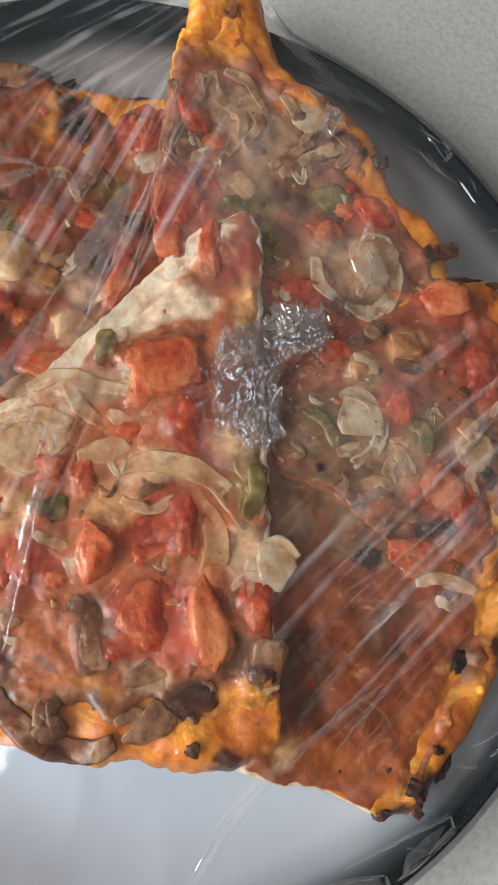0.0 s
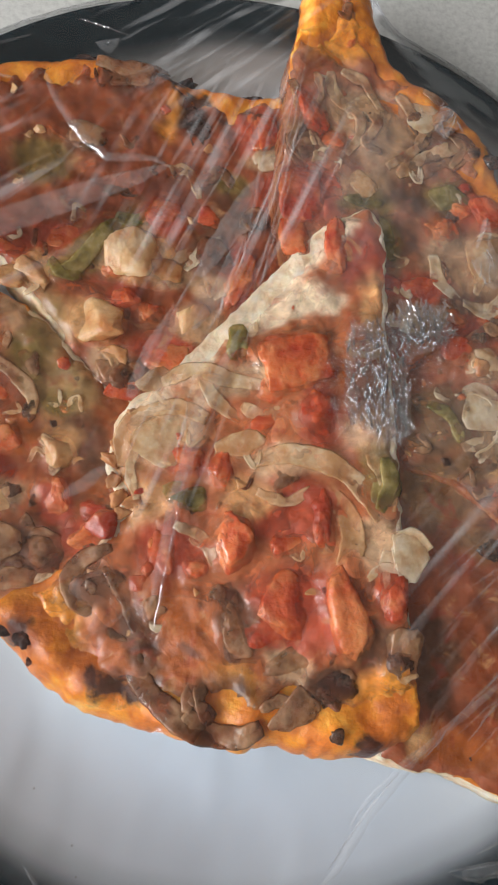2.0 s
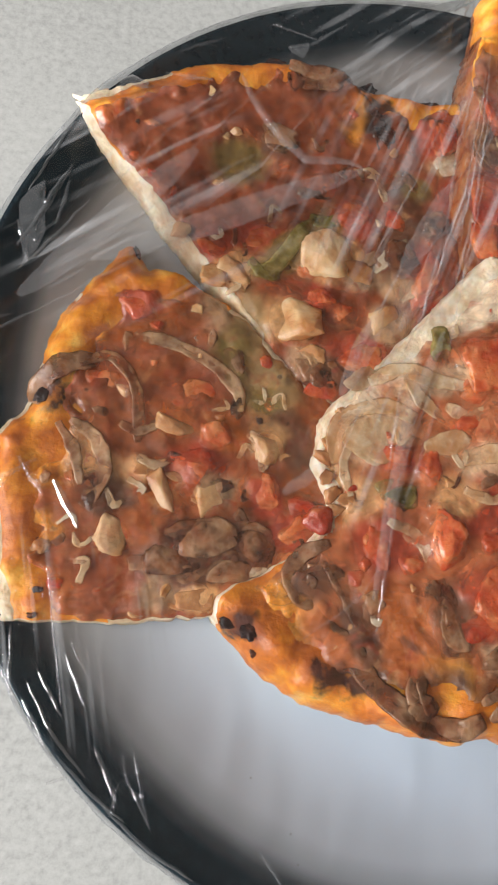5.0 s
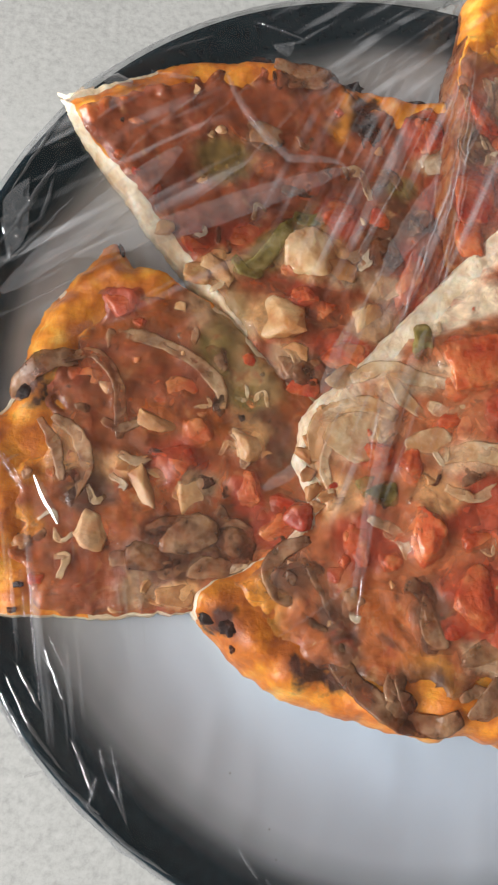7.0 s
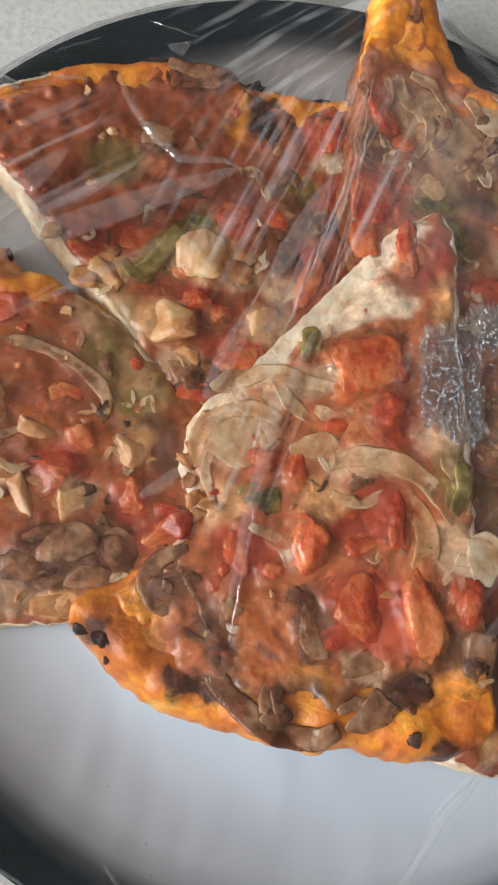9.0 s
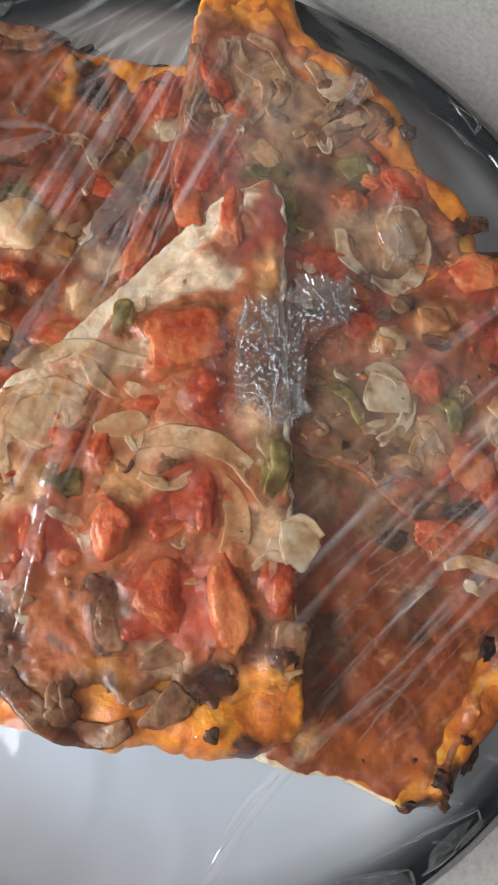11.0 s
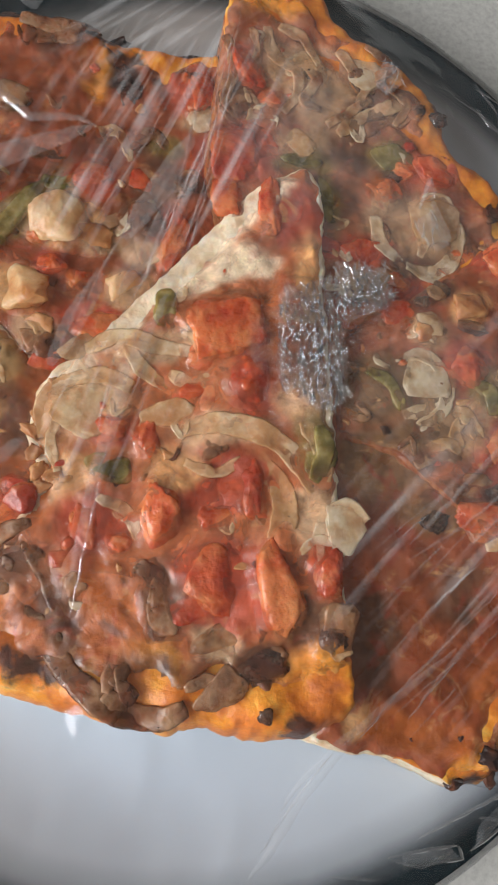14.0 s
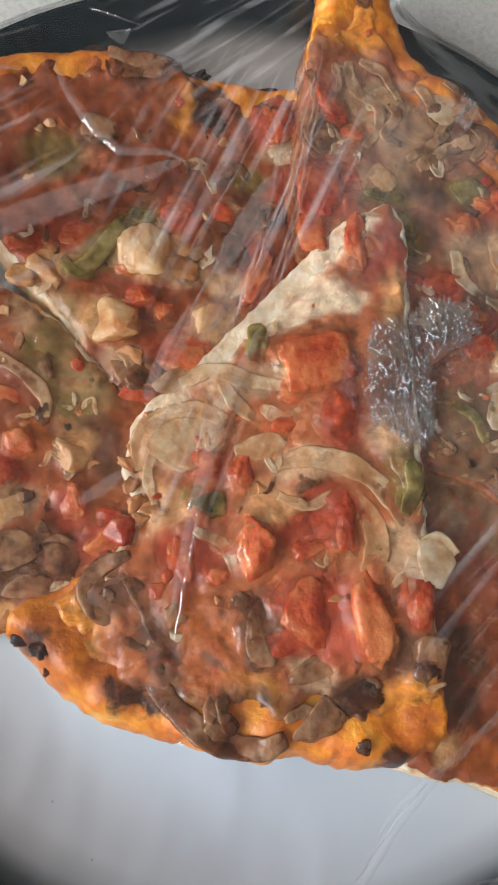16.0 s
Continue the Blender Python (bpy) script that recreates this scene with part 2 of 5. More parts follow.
    n.link(glossy.outputs[0], two.inputs[2])
    n.link(two.outputs[0], n.out.inputs["Surface"])
    return n.mat


def plain(name, colour, rough=0.6, scale=6.0):
    n = Nodes(name)
    tone = n.mix(colour, tuple(c * 0.9 for c in colour), n.noise(scale, 4))
    return n.done(tone, rough, n.bump(n.noise(scale * 20, 3), 0.001, 0.2))


CRUST = crust_material()
CRUMB = food("pale_bread_crumb", (0.7, 0.5, 0.3), (0.85, 0.71, 0.51), (0.9, 0.82, 0.67), 200, 0.8, 0.2, 0.0006, 0.0, 0.06)
SAUCE = sauce_material("tomato_sauce_and_melted_cheese")
BARE = sauce_material("bare_baked_sauce", 0.0011, 0.6, 1.4)
TOMATO = food("cooked_tomato", (0.42, 0.045, 0.018), (0.62, 0.115, 0.036), (0.72, 0.24, 0.085), 120, 0.28, 0.3, 0.001, 0.35, 0.45, 0.0, 0.26)
ONION = food("soft_onion", (0.72, 0.4, 0.18), (0.88, 0.63, 0.37), (0.94, 0.8, 0.58), 150, 0.24, 0.1, 0.0005, 0.4, 0.2, 0.52, 0.25)
ONION_BROWN = food("browned_onion", (0.22, 0.1, 0.05), (0.46, 0.27, 0.14), (0.64, 0.44, 0.27), 140, 0.28, 0.2, 0.0005, 0.3, 0.4, 0.3)
MUSHROOM = food("cooked_mushroom", (0.06, 0.026, 0.015), (0.2, 0.095, 0.046), (0.42, 0.24, 0.13), 130, 0.3, 0.1, 0.0009, 0.3, 0.45, 0.32, 0.3)
DARK = food("dark_olive_flesh", (0.012, 0.01, 0.01), (0.04, 0.028, 0.024), (0.1, 0.065, 0.05), 220, 0.28, 0.0, 0.0005, 0.3, 0.3, 0.3)
PEPPER = food("green_pepper", (0.1, 0.085, 0.02), (0.22, 0.18, 0.045), (0.38, 0.31, 0.11), 150, 0.24, 0.15, 0.0004, 0.4, 0.12, 0.2)
CHICKEN = food("roast_chicken", (0.58, 0.26, 0.09), (0.74, 0.47, 0.23), (0.82, 0.64, 0.4), 90, 0.4, 0.2, 0.0009, 0.15, 0.25)
ROAST = food("browned_chicken", (0.44, 0.18, 0.06), (0.6, 0.32, 0.13), (0.7, 0.46, 0.24), 90, 0.4, 0.15, 0.0009, 0.2, 0.4)
MELT = sauce_glaze("melted_cheese_and_oil")
CHAR = food("burnt_crust", (0.012, 0.006, 0.005), (0.04, 0.014, 0.01), (0.16, 0.05, 0.018), 240, 0.5, 0.0, 0.0009, 0.1, 0.0, 0.1)
LUMP = food("baked_sauce", (0.12, 0.03, 0.014), (0.26, 0.075, 0.03), (0.4, 0.15, 0.05), 140, 0.3, 0.1, 0.0006, 0.4, 0.6)
# tones of the baked layer
HAZEL, PALE = (0.4, 0.26, 0.11), (0.8, 0.54, 0.32)
GOLD, AMBER, RUST, BROWN, SINGED = (0.86, 0.36, 0.05), (0.46, 0.125, 0.028), (0.36, 0.092, 0.032), (0.17, 0.07, 0.033), (0.04, 0.02, 0.015)
REDDISH, CHEESY, BEIGE, CREAM, GREENISH, MURKY = (0.46, 0.075, 0.032), (0.76, 0.42, 0.18), (0.52, 0.32, 0.175), (0.95, 0.8, 0.58), (0.26, 0.17, 0.045), (0.26, 0.14, 0.06)
GLAZE = plate_material()
TABLE = table_material()
FILM = film_material("cling_film", 0.6, 0.003, 0.22)
FOLD = film_material("folded_cling_film", 1.7, 0.03, 0.2, 0.12)
CRUSHED = film_material("crushed_cling_film", 1.1, 0.05, 0.0, 0.05)
GLINT = film_material("glinting_cling_film", 6.0, 0.02, 0.0, 0.1)
# doubled film; its milky haze also stands in for reflected sky
BAND = film_material("doubled_film_and_sky_sheen", 1.4, 0.045, 0.16, 0.08)
WALL = plain("painted_plaster", (0.27, 0.265, 0.255), 0.8)
FLOOR = plain("wooden_floor", (0.3, 0.2, 0.12), 0.5)
FRAME = plain("white_window_frame", (0.78, 0.78, 0.76), 0.4)
STEEL = plain("dark_steel", (0.08, 0.08, 0.085), 0.4)

# ---------------------------------------------------------------- mesh helpers


def mesh_of(name, bm, material, smooth=True):
    data = bpy.data.meshes.new(name)
    bm.to_mesh(data)
    bm.free()
    for m in material if isinstance(material, (list, tuple)) else (material,):
        data.materials.append(m)
    if smooth:
        data.polygons.foreach_set("use_smooth", [True] * len(data.polygons))
    return data


def part(name, bm, material, parent=None, label="", smooth=True, kind=""):
    ob = new(name, mesh_of(name, bm, material, smooth))
    if parent is not None:
        ob.parent = parent
    return tagged(ob, label, kind=kind)


def box(bm, low, high, bevel=0.0):
    made = bmesh.ops.create_cube(bm, size=1.0, matrix=Matrix.Translation([(a + b) / 2 for a, b in zip(low, high)]) @ Matrix.Diagonal([*(b - a for a, b in zip(low, high)), 1]))
    if bevel:
        edges = list({e for v in made["verts"] for e in v.link_edges})
        bmesh.ops.bevel(bm, geom=edges, offset=bevel, segments=2, affect="EDGES")


def fuzz(x, y, z, scale):
    return noise.noise(Vector((x * scale, y * scale, z * scale)))


# ---------------------------------------------------------------- room and table


def room():
    low, high, thick = (-1.5, -1.6, -0.75), (1.7, 1.6, 1.75), 0.12
    for name, p, q in (("wall_north", (low[0], high[1], low[2]), (high[0], high[1] + thick, high[2])),
                       ("wall_south", (low[0], low[1] - thick, low[2]), (high[0], low[1], high[2])),
                       ("wall_east", (high[0], low[1], low[2]), (high[0] + thick, high[1], high[2]))):
        bm = bmesh.new()
        box(bm, p, q)
        tagged(part(name, bm, WALL, smooth=False), "plain painted room wall", "wall", kind="structure")
    bm = bmesh.new()
    x0, x1, a, b, c, d = low[0] - thick, low[0], -1.2, 0.4, 0.2, 1.4
    box(bm, (x0, low[1], low[2]), (x1, a, high[2]))
    box(bm, (x0, b, low[2]), (x1, high[1], high[2]))
    box(bm, (x0, a, low[2]), (x1, b, c))
    box(bm, (x0, a, d), (x1, b, high[2]))
    tagged(part("wall_west", bm, WALL, smooth=False), "plain painted wall with a window opening", "wall", kind="structure")
    window = tagged(new("window_1"), "white framed window letting in daylight", "window", kind="structure")
    for name, p, q in (("sill", (x0, a, c), (x1 + 0.03, b, c + 0.03)), ("frame_top", (x0 + 0.02, a, d - 0.04), (x0 + 0.06, b, d)),
                       ("frame_side", (x0 + 0.02, a, c + 0.03), (x0 + 0.06, a + 0.04, d - 0.04)), ("frame_side", (x0 + 0.02, b - 0.04, c + 0.03), (x0 + 0.06, b, d - 0.04))):
        bm = bmesh.new()
        box(bm, p, q, 0.004)
        part(name, bm, FRAME, window, smooth=False)
    bm = bmesh.new()
    box(bm, (low[0], low[1], low[2] - 0.1), (high[0], high[1], low[2]))
    tagged(part("floor", bm, FLOOR, smooth=False), "plain wooden room floor", "floor", kind="structure")
    bm = bmesh.new()
    box(bm, (low[0], low[1], high[2]), (high[0], high[1], high[2] + 0.1))
    tagged(part("ceiling", bm, WALL, smooth=False), "plain white ceiling", "ceiling", kind="structure")


def table():
    top = tagged(new("table"), "table with a speckled grey stone-like top", "table")
    bm = bmesh.new()
    box(bm, (-0.6, -0.5, -0.035), (0.75, 0.6, 0.0), 0.004)
    part("tabletop", bm, TABLE, top, "speckled grey tabletop", smooth=False)
    for x, y in ((-0.53, -0.43), (0.68, -0.43), (-0.53, 0.53), (0.68, 0.53)):
        bm = bmesh.new()
        box(bm, (x - 0.025, y - 0.025, -0.75), (x + 0.025, y + 0.025, -0.035), 0.003)
        part("leg", bm, STEEL, top, smooth=False)


RIM = 0.144


def plate_height(r):
    """Upper surface of the plate at radius r."""
    k = max(0.0, min(1.0, (r - 0.102) / (RIM - 0.102)))
    return 0.0115 + 0.0125 * k * k * (1.4 - 0.4 * k)


def plate():
    profile = [(0.0, 0.0055), (0.07, 0.0055), (0.074, 0.0), (0.079, 0.0), (0.082, 0.005), (0.1, 0.0065), (0.125, 0.0115), (RIM - 0.002, 0.0205), (RIM, 0.0225), (RIM - 0.0006, 0.0238)]
    profile += [(RIM - 0.002 - i * 0.0035, plate_height(RIM - 0.002 - i * 0.0035)) for i in range(12)] + [(0.09, 0.0115), (0.05, 0.0113), (0.0, 0.0113)]
    bm = bmesh.new()
    steps, rings = 160, []
    for r, z in profile:
        if r == 0:
            rings.append([bm.verts.new((0, PLATE_Y, z))])
        else:
            rings.append([bm.verts.new((r * math.cos(2 * math.pi * i / steps), PLATE_Y + r * math.sin(2 * math.pi * i / steps), z)) for i in range(steps)])
    for a, b in zip(rings, rings[1:]):
        for i in range(steps):
            j = (i + 1) % steps
            if len(a) == 1:
                bm.faces.new((a[0], b[j], b[i]))
            elif len(b) == 1:
                bm.faces.new((a[i], a[j], b[0]))
            else:
                bm.faces.new((a[i], a[j], b[j], b[i]))
    bmesh.ops.recalc_face_normals(bm, faces=bm.faces)
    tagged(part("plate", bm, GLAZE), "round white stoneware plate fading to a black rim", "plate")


room()
table()
plate()

# ---------------------------------------------------------------- pizza slices


def away(points, line, closed=False):
    """Distance of each point from a line of points."""
    line = np.asarray(line)
    ends = np.roll(line, -1, axis=0) if closed else line[1:]
    starts = line if closed else line[:-1]
    best = np.full(len(points), 1e9)
    for a, b in zip(starts, ends):
        ab = b - a
        k = np.clip(((points - a) @ ab) / max(1e-12, ab @ ab), 0, 1)
        best = np.minimum(best, np.hypot(*(points - a - k[:, None] * ab).T))
    return best


def inside(points, loop):
    hit = np.zeros(len(points), bool)
    for a, b in zip(loop, np.roll(loop, -1, axis=0)):
        if a[1] == b[1]:
            continue
        cross = (a[1] > points[:, 1]) != (b[1] > points[:, 1])
        hit ^= cross & (points[:, 0] < (b[0] - a[0]) * (points[:, 1] - a[1]) / (b[1] - a[1]) + a[0])
    return hit


LOOKS = {"tomato_chunk": "soft red cooked tomato chunk", "onion_strip": "soft translucent onion strip", "onion_piece": "pale translucent onion piece", "mushroom_slice": "brown cooked mushroom slice",
         "mushroom_strip": "dark brown mushroom strip", "green_pepper_strip": "olive green pepper strip", "green_pepper_piece": "yellow-green soft pepper piece", "chicken_piece": "browned chicken cube",
         "bread_crumb": "pale torn bread crumb", "dark_olive_piece": "nearly black olive piece", "burnt_patch": "blackened burnt patch"}


class Slice:
    """A pizza slice. corners: its plan in mm; crust: first and last corner of the baked outer edge; top: height of its upper side."""

    def __init__(self, name, label, corners, crust, top, thick, sauce, seed, tone, puff=0.004, band=0.011, splay=0.0, inset=None, side=None):
        self.top_plane, self.rng, self.seed = top, random.Random(seed), seed
        self.puff, self.band, self.thick = puff, band, thick
        self.splay, self.inset = splay, inset or (lambda x, y: 0.0006)
        self.side = side or CRUMB
        self.tone, self.stains = tone, []
        pts = np.array(corners) / 1000.0
        n = len(pts)
        loop, flag = [], []
        for i in range(n):
            a, b = pts[i], pts[(i + 1) % n]
            steps = max(2, int(np.hypot(*(b - a)) / 0.0011))
            baked = crust[0] <= i < crust[1]
            for k in range(steps):
                loop.append(a + (b - a) * k / steps)
                flag.append(baked)
        loop = np.array(loop)
        for _ in range(5):
            loop = loop * 0.5 + 0.25 * (np.roll(loop, 1, axis=0) + np.roll(loop, -1, axis=0))
        side = np.roll(loop, -1, axis=0) - np.roll(loop, 1, axis=0)
        side = np.stack([side[:, 1], -side[:, 0]], 1) / np.maximum(1e-9, np.hypot(side[:, 0], side[:, 1]))[:, None]
        wobble = [0.0008 * fuzz(x, y, seed, 90) + 0.0007 * fuzz(x, y, seed + 5, 300) + 0.0004 * fuzz(x, y, seed + 9, 900) for x, y in loop]
        self.loop = loop + side * np.array(wobble)[:, None]
        self.flag = np.array(flag)
        baked = self.loop[self.flag]
        self.baked = baked if len(baked) > 1 else np.array([(9.0, 9.0), (9.1, 9.0)])
        cut = self.loop[~self.flag]
        self.cut = cut if len(cut) > 1 else np.array([(9.0, 9.0), (9.1, 9.0)])
        self.thing = tagged(new(name), label, "pizza slice", "pizza slices on the plate")
        self.build(sauce)

    def heights(self, p):
        """Upper side of the bread at the points p."""
        d = away(p, self.baked)
        z = np.array([self.top_plane(x, y) for x, y in p])
        z += self.puff * np.exp(-((d - 0.007) / 0.0055) ** 2)
        z -= 0.0045 * np.clip(1 - d / 0.0045, 0, 1) ** 2
        z += np.array([0.0011 * fuzz(x, y, self.seed, 70) + 0.0007 * fuzz(x, y, self.seed, 190) + 0.00015 * fuzz(x, y, self.seed, 480) for x, y in p])
        z += np.exp(-(d / 0.012) ** 2) * np.array([0.0024 * fuzz(x, y, self.seed + 3, 105) for x, y in p])
        return z

    def at(self, x, y):
        """Height of the finished upper side at a place in mm."""
        p = np.array([(x / 1000.0, y / 1000.0)])
        return float(self.heights(p)[0]) + 0.0008

    def build(self, sauce):
        low, high = self.loop.min(0), self.loop.max(0)
        step, grid, row = 0.0009, [], 0
        y = low[1]
        while y < high[1]:
            x = low[0] + (0.5 * step if row % 2 else 0)
            while x < high[0]:
                grid.append((x + self.rng.uniform(-0.3, 0.3) * step, y + self.rng.uniform(-0.3, 0.3) * step))
                x += step
            y += step * 0.87
            row += 1
        grid = np.array(grid)
        keep = inside(grid, self.loop) & (away(grid, self.loop, True) > 0.0007)
        grid = grid[keep]
        n = len(self.loop)
        every = [Vector(p) for p in self.loop] + [Vector(p) for p in grid]
        verts, _, faces, origin, _, _ = geometry.delaunay_2d_cdt(every, [(i, (i + 1) % n) for i in range(n)], [], 1, 1e-7)
        p = np.array([tuple(v) for v in verts])
        z = self.heights(p)
        rank = {}
        for i, o in enumerate(origin):
            for k in o:
                if k < n:
                    rank[k] = i
        bm = bmesh.new()
        up = [bm.verts.new((x, y, h)) for (x, y), h in zip(p, z)]
        edge = away(p, self.baked)
        for f in faces:
            if len(set(f)) == 3:
                try:
                    bm.faces.new([up[i] for i in f]).material_index = 1 if min(edge[i] for i in f) > self.band + 0.014 else 0
                except ValueError:
                    pass
        ring = [rank[k] for k in range(n) if k in rank]
        flags = [bool(self.flag[k]) for k in range(n) if k in rank]
        middle = self.loop.mean(0)
        before = [up[i] for i in ring]
        for level, (share, swell) in enumerate(((0.35, 0.0009), (0.7, 0.0006), (1.0, -0.0012))):
            now = []
            for i, baked in zip(ring, flags):
                x, y = p[i]
                out = np.array((x, y)) - middle
                out /= max(1e-9, np.hypot(*out))
                base = self.floor(x, y, z[i], baked)
                jag = 0.0004 * fuzz(x, y, level * 7.0 + self.seed, 700) if not baked else 0.0
                s = (swell if baked else self.splay * share) + jag
                now.append(bm.verts.new((x + out[0] * s, y + out[1] * s, z[i] + (base - z[i]) * share)))
            for i in range(len(ring)):
                j = (i + 1) % len(ring)
                f = bm.faces.new((before[i], now[i], now[j], before[j]))
                f.material_index = 0 if flags[i] and level == 0 else 1
            before = now
        bm.faces.new(before).material_index = 1
        bmesh.ops.recalc_face_normals(bm, faces=bm.faces)
        self.bread = part("bread_base", bm, (CRUST, self.side), self.thing, "baked bread base with a golden crust")
        # the sauce and cheese, thinning out towards the edges
        band = np.array([self.band + 0.006 * fuzz(x, y, self.seed + 2, 110) + 0.003 * fuzz(x, y, self.seed + 2, 300) for x, y in p])
        margin = np.minimum(away(p, self.baked) - band, away(p, self.cut) - np.array([self.inset(x, y) for x, y in p]) + np.array([0.001 * fuzz(x, y, self.seed + 4, 300) for x, y in p]))
        rise = 0.0013 * np.clip(margin / 0.0025, -0.5, 1.0) + np.array([0.00025 * fuzz(x, y, self.seed + 6, 360) + 0.0009 * fuzz(x, y, self.seed + 8, 140) for x, y in p])
        bm = bmesh.new()
        used = {}
        for f in faces:
            if len(set(f)) == 3 and min(margin[i] for i in f) > -0.0012:
                for i in f:
                    if i not in used:
                        used[i] = bm.verts.new((p[i][0], p[i][1], z[i] + rise[i]))
                try:
                    bm.faces.new([used[i] for i in f])
                except ValueError:
                    pass
        bmesh.ops.recalc_face_normals(bm, faces=bm.faces)
        self.sauce = part("sauce_layer", bm, sauce, self.thing, "baked tomato sauce with melted cheese")
        self.sauce_room, self.plan = (p, margin), (p, faces, z + rise, margin)

    def floor(self, x, y, z, baked):
        plate_z = plate_height(math.hypot(x, y - PLATE_Y)) + 0.0006
        return max(plate_z, z - self.thick)

    def embed(self):
        """Draws the sauce and cheese up round the toppings, so that they sit in it."""
        data = self.sauce.data
        co = np.empty(len(data.vertices) * 3)
        data.vertices.foreach_get("co", co)
        co = co.reshape(-1, 3)
        lift = np.zeros(len(co))
        for ob in self.thing.children:
            if ob in (self.bread, self.sauce) or ob.name.startswith(("burnt", "dark_olive", "onion")):
                continue
            box_ = [ob.matrix_basis @ Vector(v) for v in ob.bound_box]
            c = np.array([sum(v[k] for v in box_) / 8 for k in (0, 1)])
            size = max(0.001, 0.5 * max(max(v[k] for v in box_) - min(v[k] for v in box_) for k in (0, 1)))
            near = np.hypot(co[:, 0] - c[0], co[:, 1] - c[1]) / (1.35 * size)
            high = max(0.0, max(v[2] for v in box_) - self.at(c[0] * 1000, c[1] * 1000))
            lift = np.maximum(lift, np.where(near < 1, 0.24 * min(high, 0.005) * (1 - np.minimum(near, 1) ** 2) ** 1.5, 0))
        co[:, 2] += lift
        data.vertices.foreach_set("co", co.ravel())
        data.update()

    def melt(self):
        """A thin uneven glaze of melted cheese and oil that lies over the toppings."""
        p, faces, z, margin = self.plan
        low, cell = self.loop.min(0) - 0.004, 0.001
        shape = ((self.loop.max(0) - low + 0.008) / cell).astype(int) + 1
        high = np.zeros(shape)
        for ob in self.thing.children:
            if ob in (self.bread, self.sauce) or ob.name.startswith(("burnt", "chicken")):
                continue
            co = np.empty(len(ob.data.vertices) * 3)
            ob.data.vertices.foreach_get("co", co)
            m = np.array(ob.matrix_basis)
            co = co.reshape(-1, 3) @ m[:3, :3].T + m[:3, 3]
            at = np.clip(((co[:, :2] - low) / cell).astype(int), 0, shape - 1)
            np.maximum.at(high, (at[:, 0], at[:, 1]), co[:, 2])
        spread = high.copy()
        for dx in (-1, 0, 1):
            for dy in (-1, 0, 1):
                spread = np.maximum(spread, np.roll(np.roll(high, dx, 0), dy, 1))
        at = np.clip(((p - low) / cell).astype(int), 0, shape - 1)
        base = z + 0.0003
        bump_ = np.maximum(base, np.minimum(spread[at[:, 0], at[:, 1]], base + 0.0027))
        near = [[] for _ in p]
        for f in faces:
            for i in f:
                near[i] += [k for k in f if k != i]
        for _ in range(4):
            bump_ = np.array([0.4 * bump_[i] + 0.6 * np.mean(bump_[near[i]]) if near[i] else bump_[i] for i in range(len(p))])
        skin_z = np.maximum(base, bump_ - 0.0003)
        bm = bmesh.new()
        used = {}
        for f in faces:
            if len(set(f)) == 3 and min(margin[i] for i in f) > 0.0004:
                for i in f:
                    if i not in used:
                        used[i] = bm.verts.new((p[i][0], p[i][1], skin_z[i]))
                try:
                    bm.faces.new([used[i] for i in f])
                except ValueError:
                    pass
        bmesh.ops.recalc_face_normals(bm, faces=bm.faces)
        self.stain(part("melted_glaze", bm, MELT, self.thing, "patches of oily melted cheese"))

    def stain(self, ob):
        """Gives each point of a layer the tone of the stains that cover it, with ragged soft edges."""
        data = ob.data
        co = np.empty(len(data.vertices) * 3)
        data.vertices.foreach_get("co", co)
        p = co.reshape(-1, 3)[:, :2] * 1000
        drift = np.array([(2.4 * fuzz(x, y, self.seed, 0.13) + 1.2 * fuzz(x, y, self.seed, 0.4), 2.4 * fuzz(x, y, self.seed + 30, 0.13) + 1.2 * fuzz(x, y, self.seed + 30, 0.4)) for x, y in p])
        q = p + drift
        colour = np.tile(np.array(self.tone), (len(p), 1))
        for tone, x, y, rx, ry, turn in self.stains:
            c, k = math.cos(radians(turn)), math.sin(radians(turn))
            dx, dy = q[:, 0] - x, q[:, 1] - y
            d = np.hypot((dx * c + dy * k) / rx, (dy * c - dx * k) / ry)
            w = np.clip((1.3 - d) / 0.65, 0, 1)
            w = (w * w * (3 - 2 * w) * 0.92)[:, None]
            colour = colour * (1 - w) + np.array(tone) * w
        layer = data.attributes.new("stain", "FLOAT_COLOR", "POINT")
        layer.data.foreach_set("color", np.concatenate([colour, np.ones((len(p), 1))], 1).ravel())

    # ---- toppings, in mm
    def put(self, name, bm, material, x, y, turn=0.0, lift=0.0, tilt=(0, 0), label=""):
        ob = part(name, bm, material, self.thing, label or LOOKS.get(name, ""))
        ob.matrix_basis = pose(x / 1000, y / 1000, self.at(x, y) + lift / 1000, tilt[0], tilt[1], turn)
        return ob


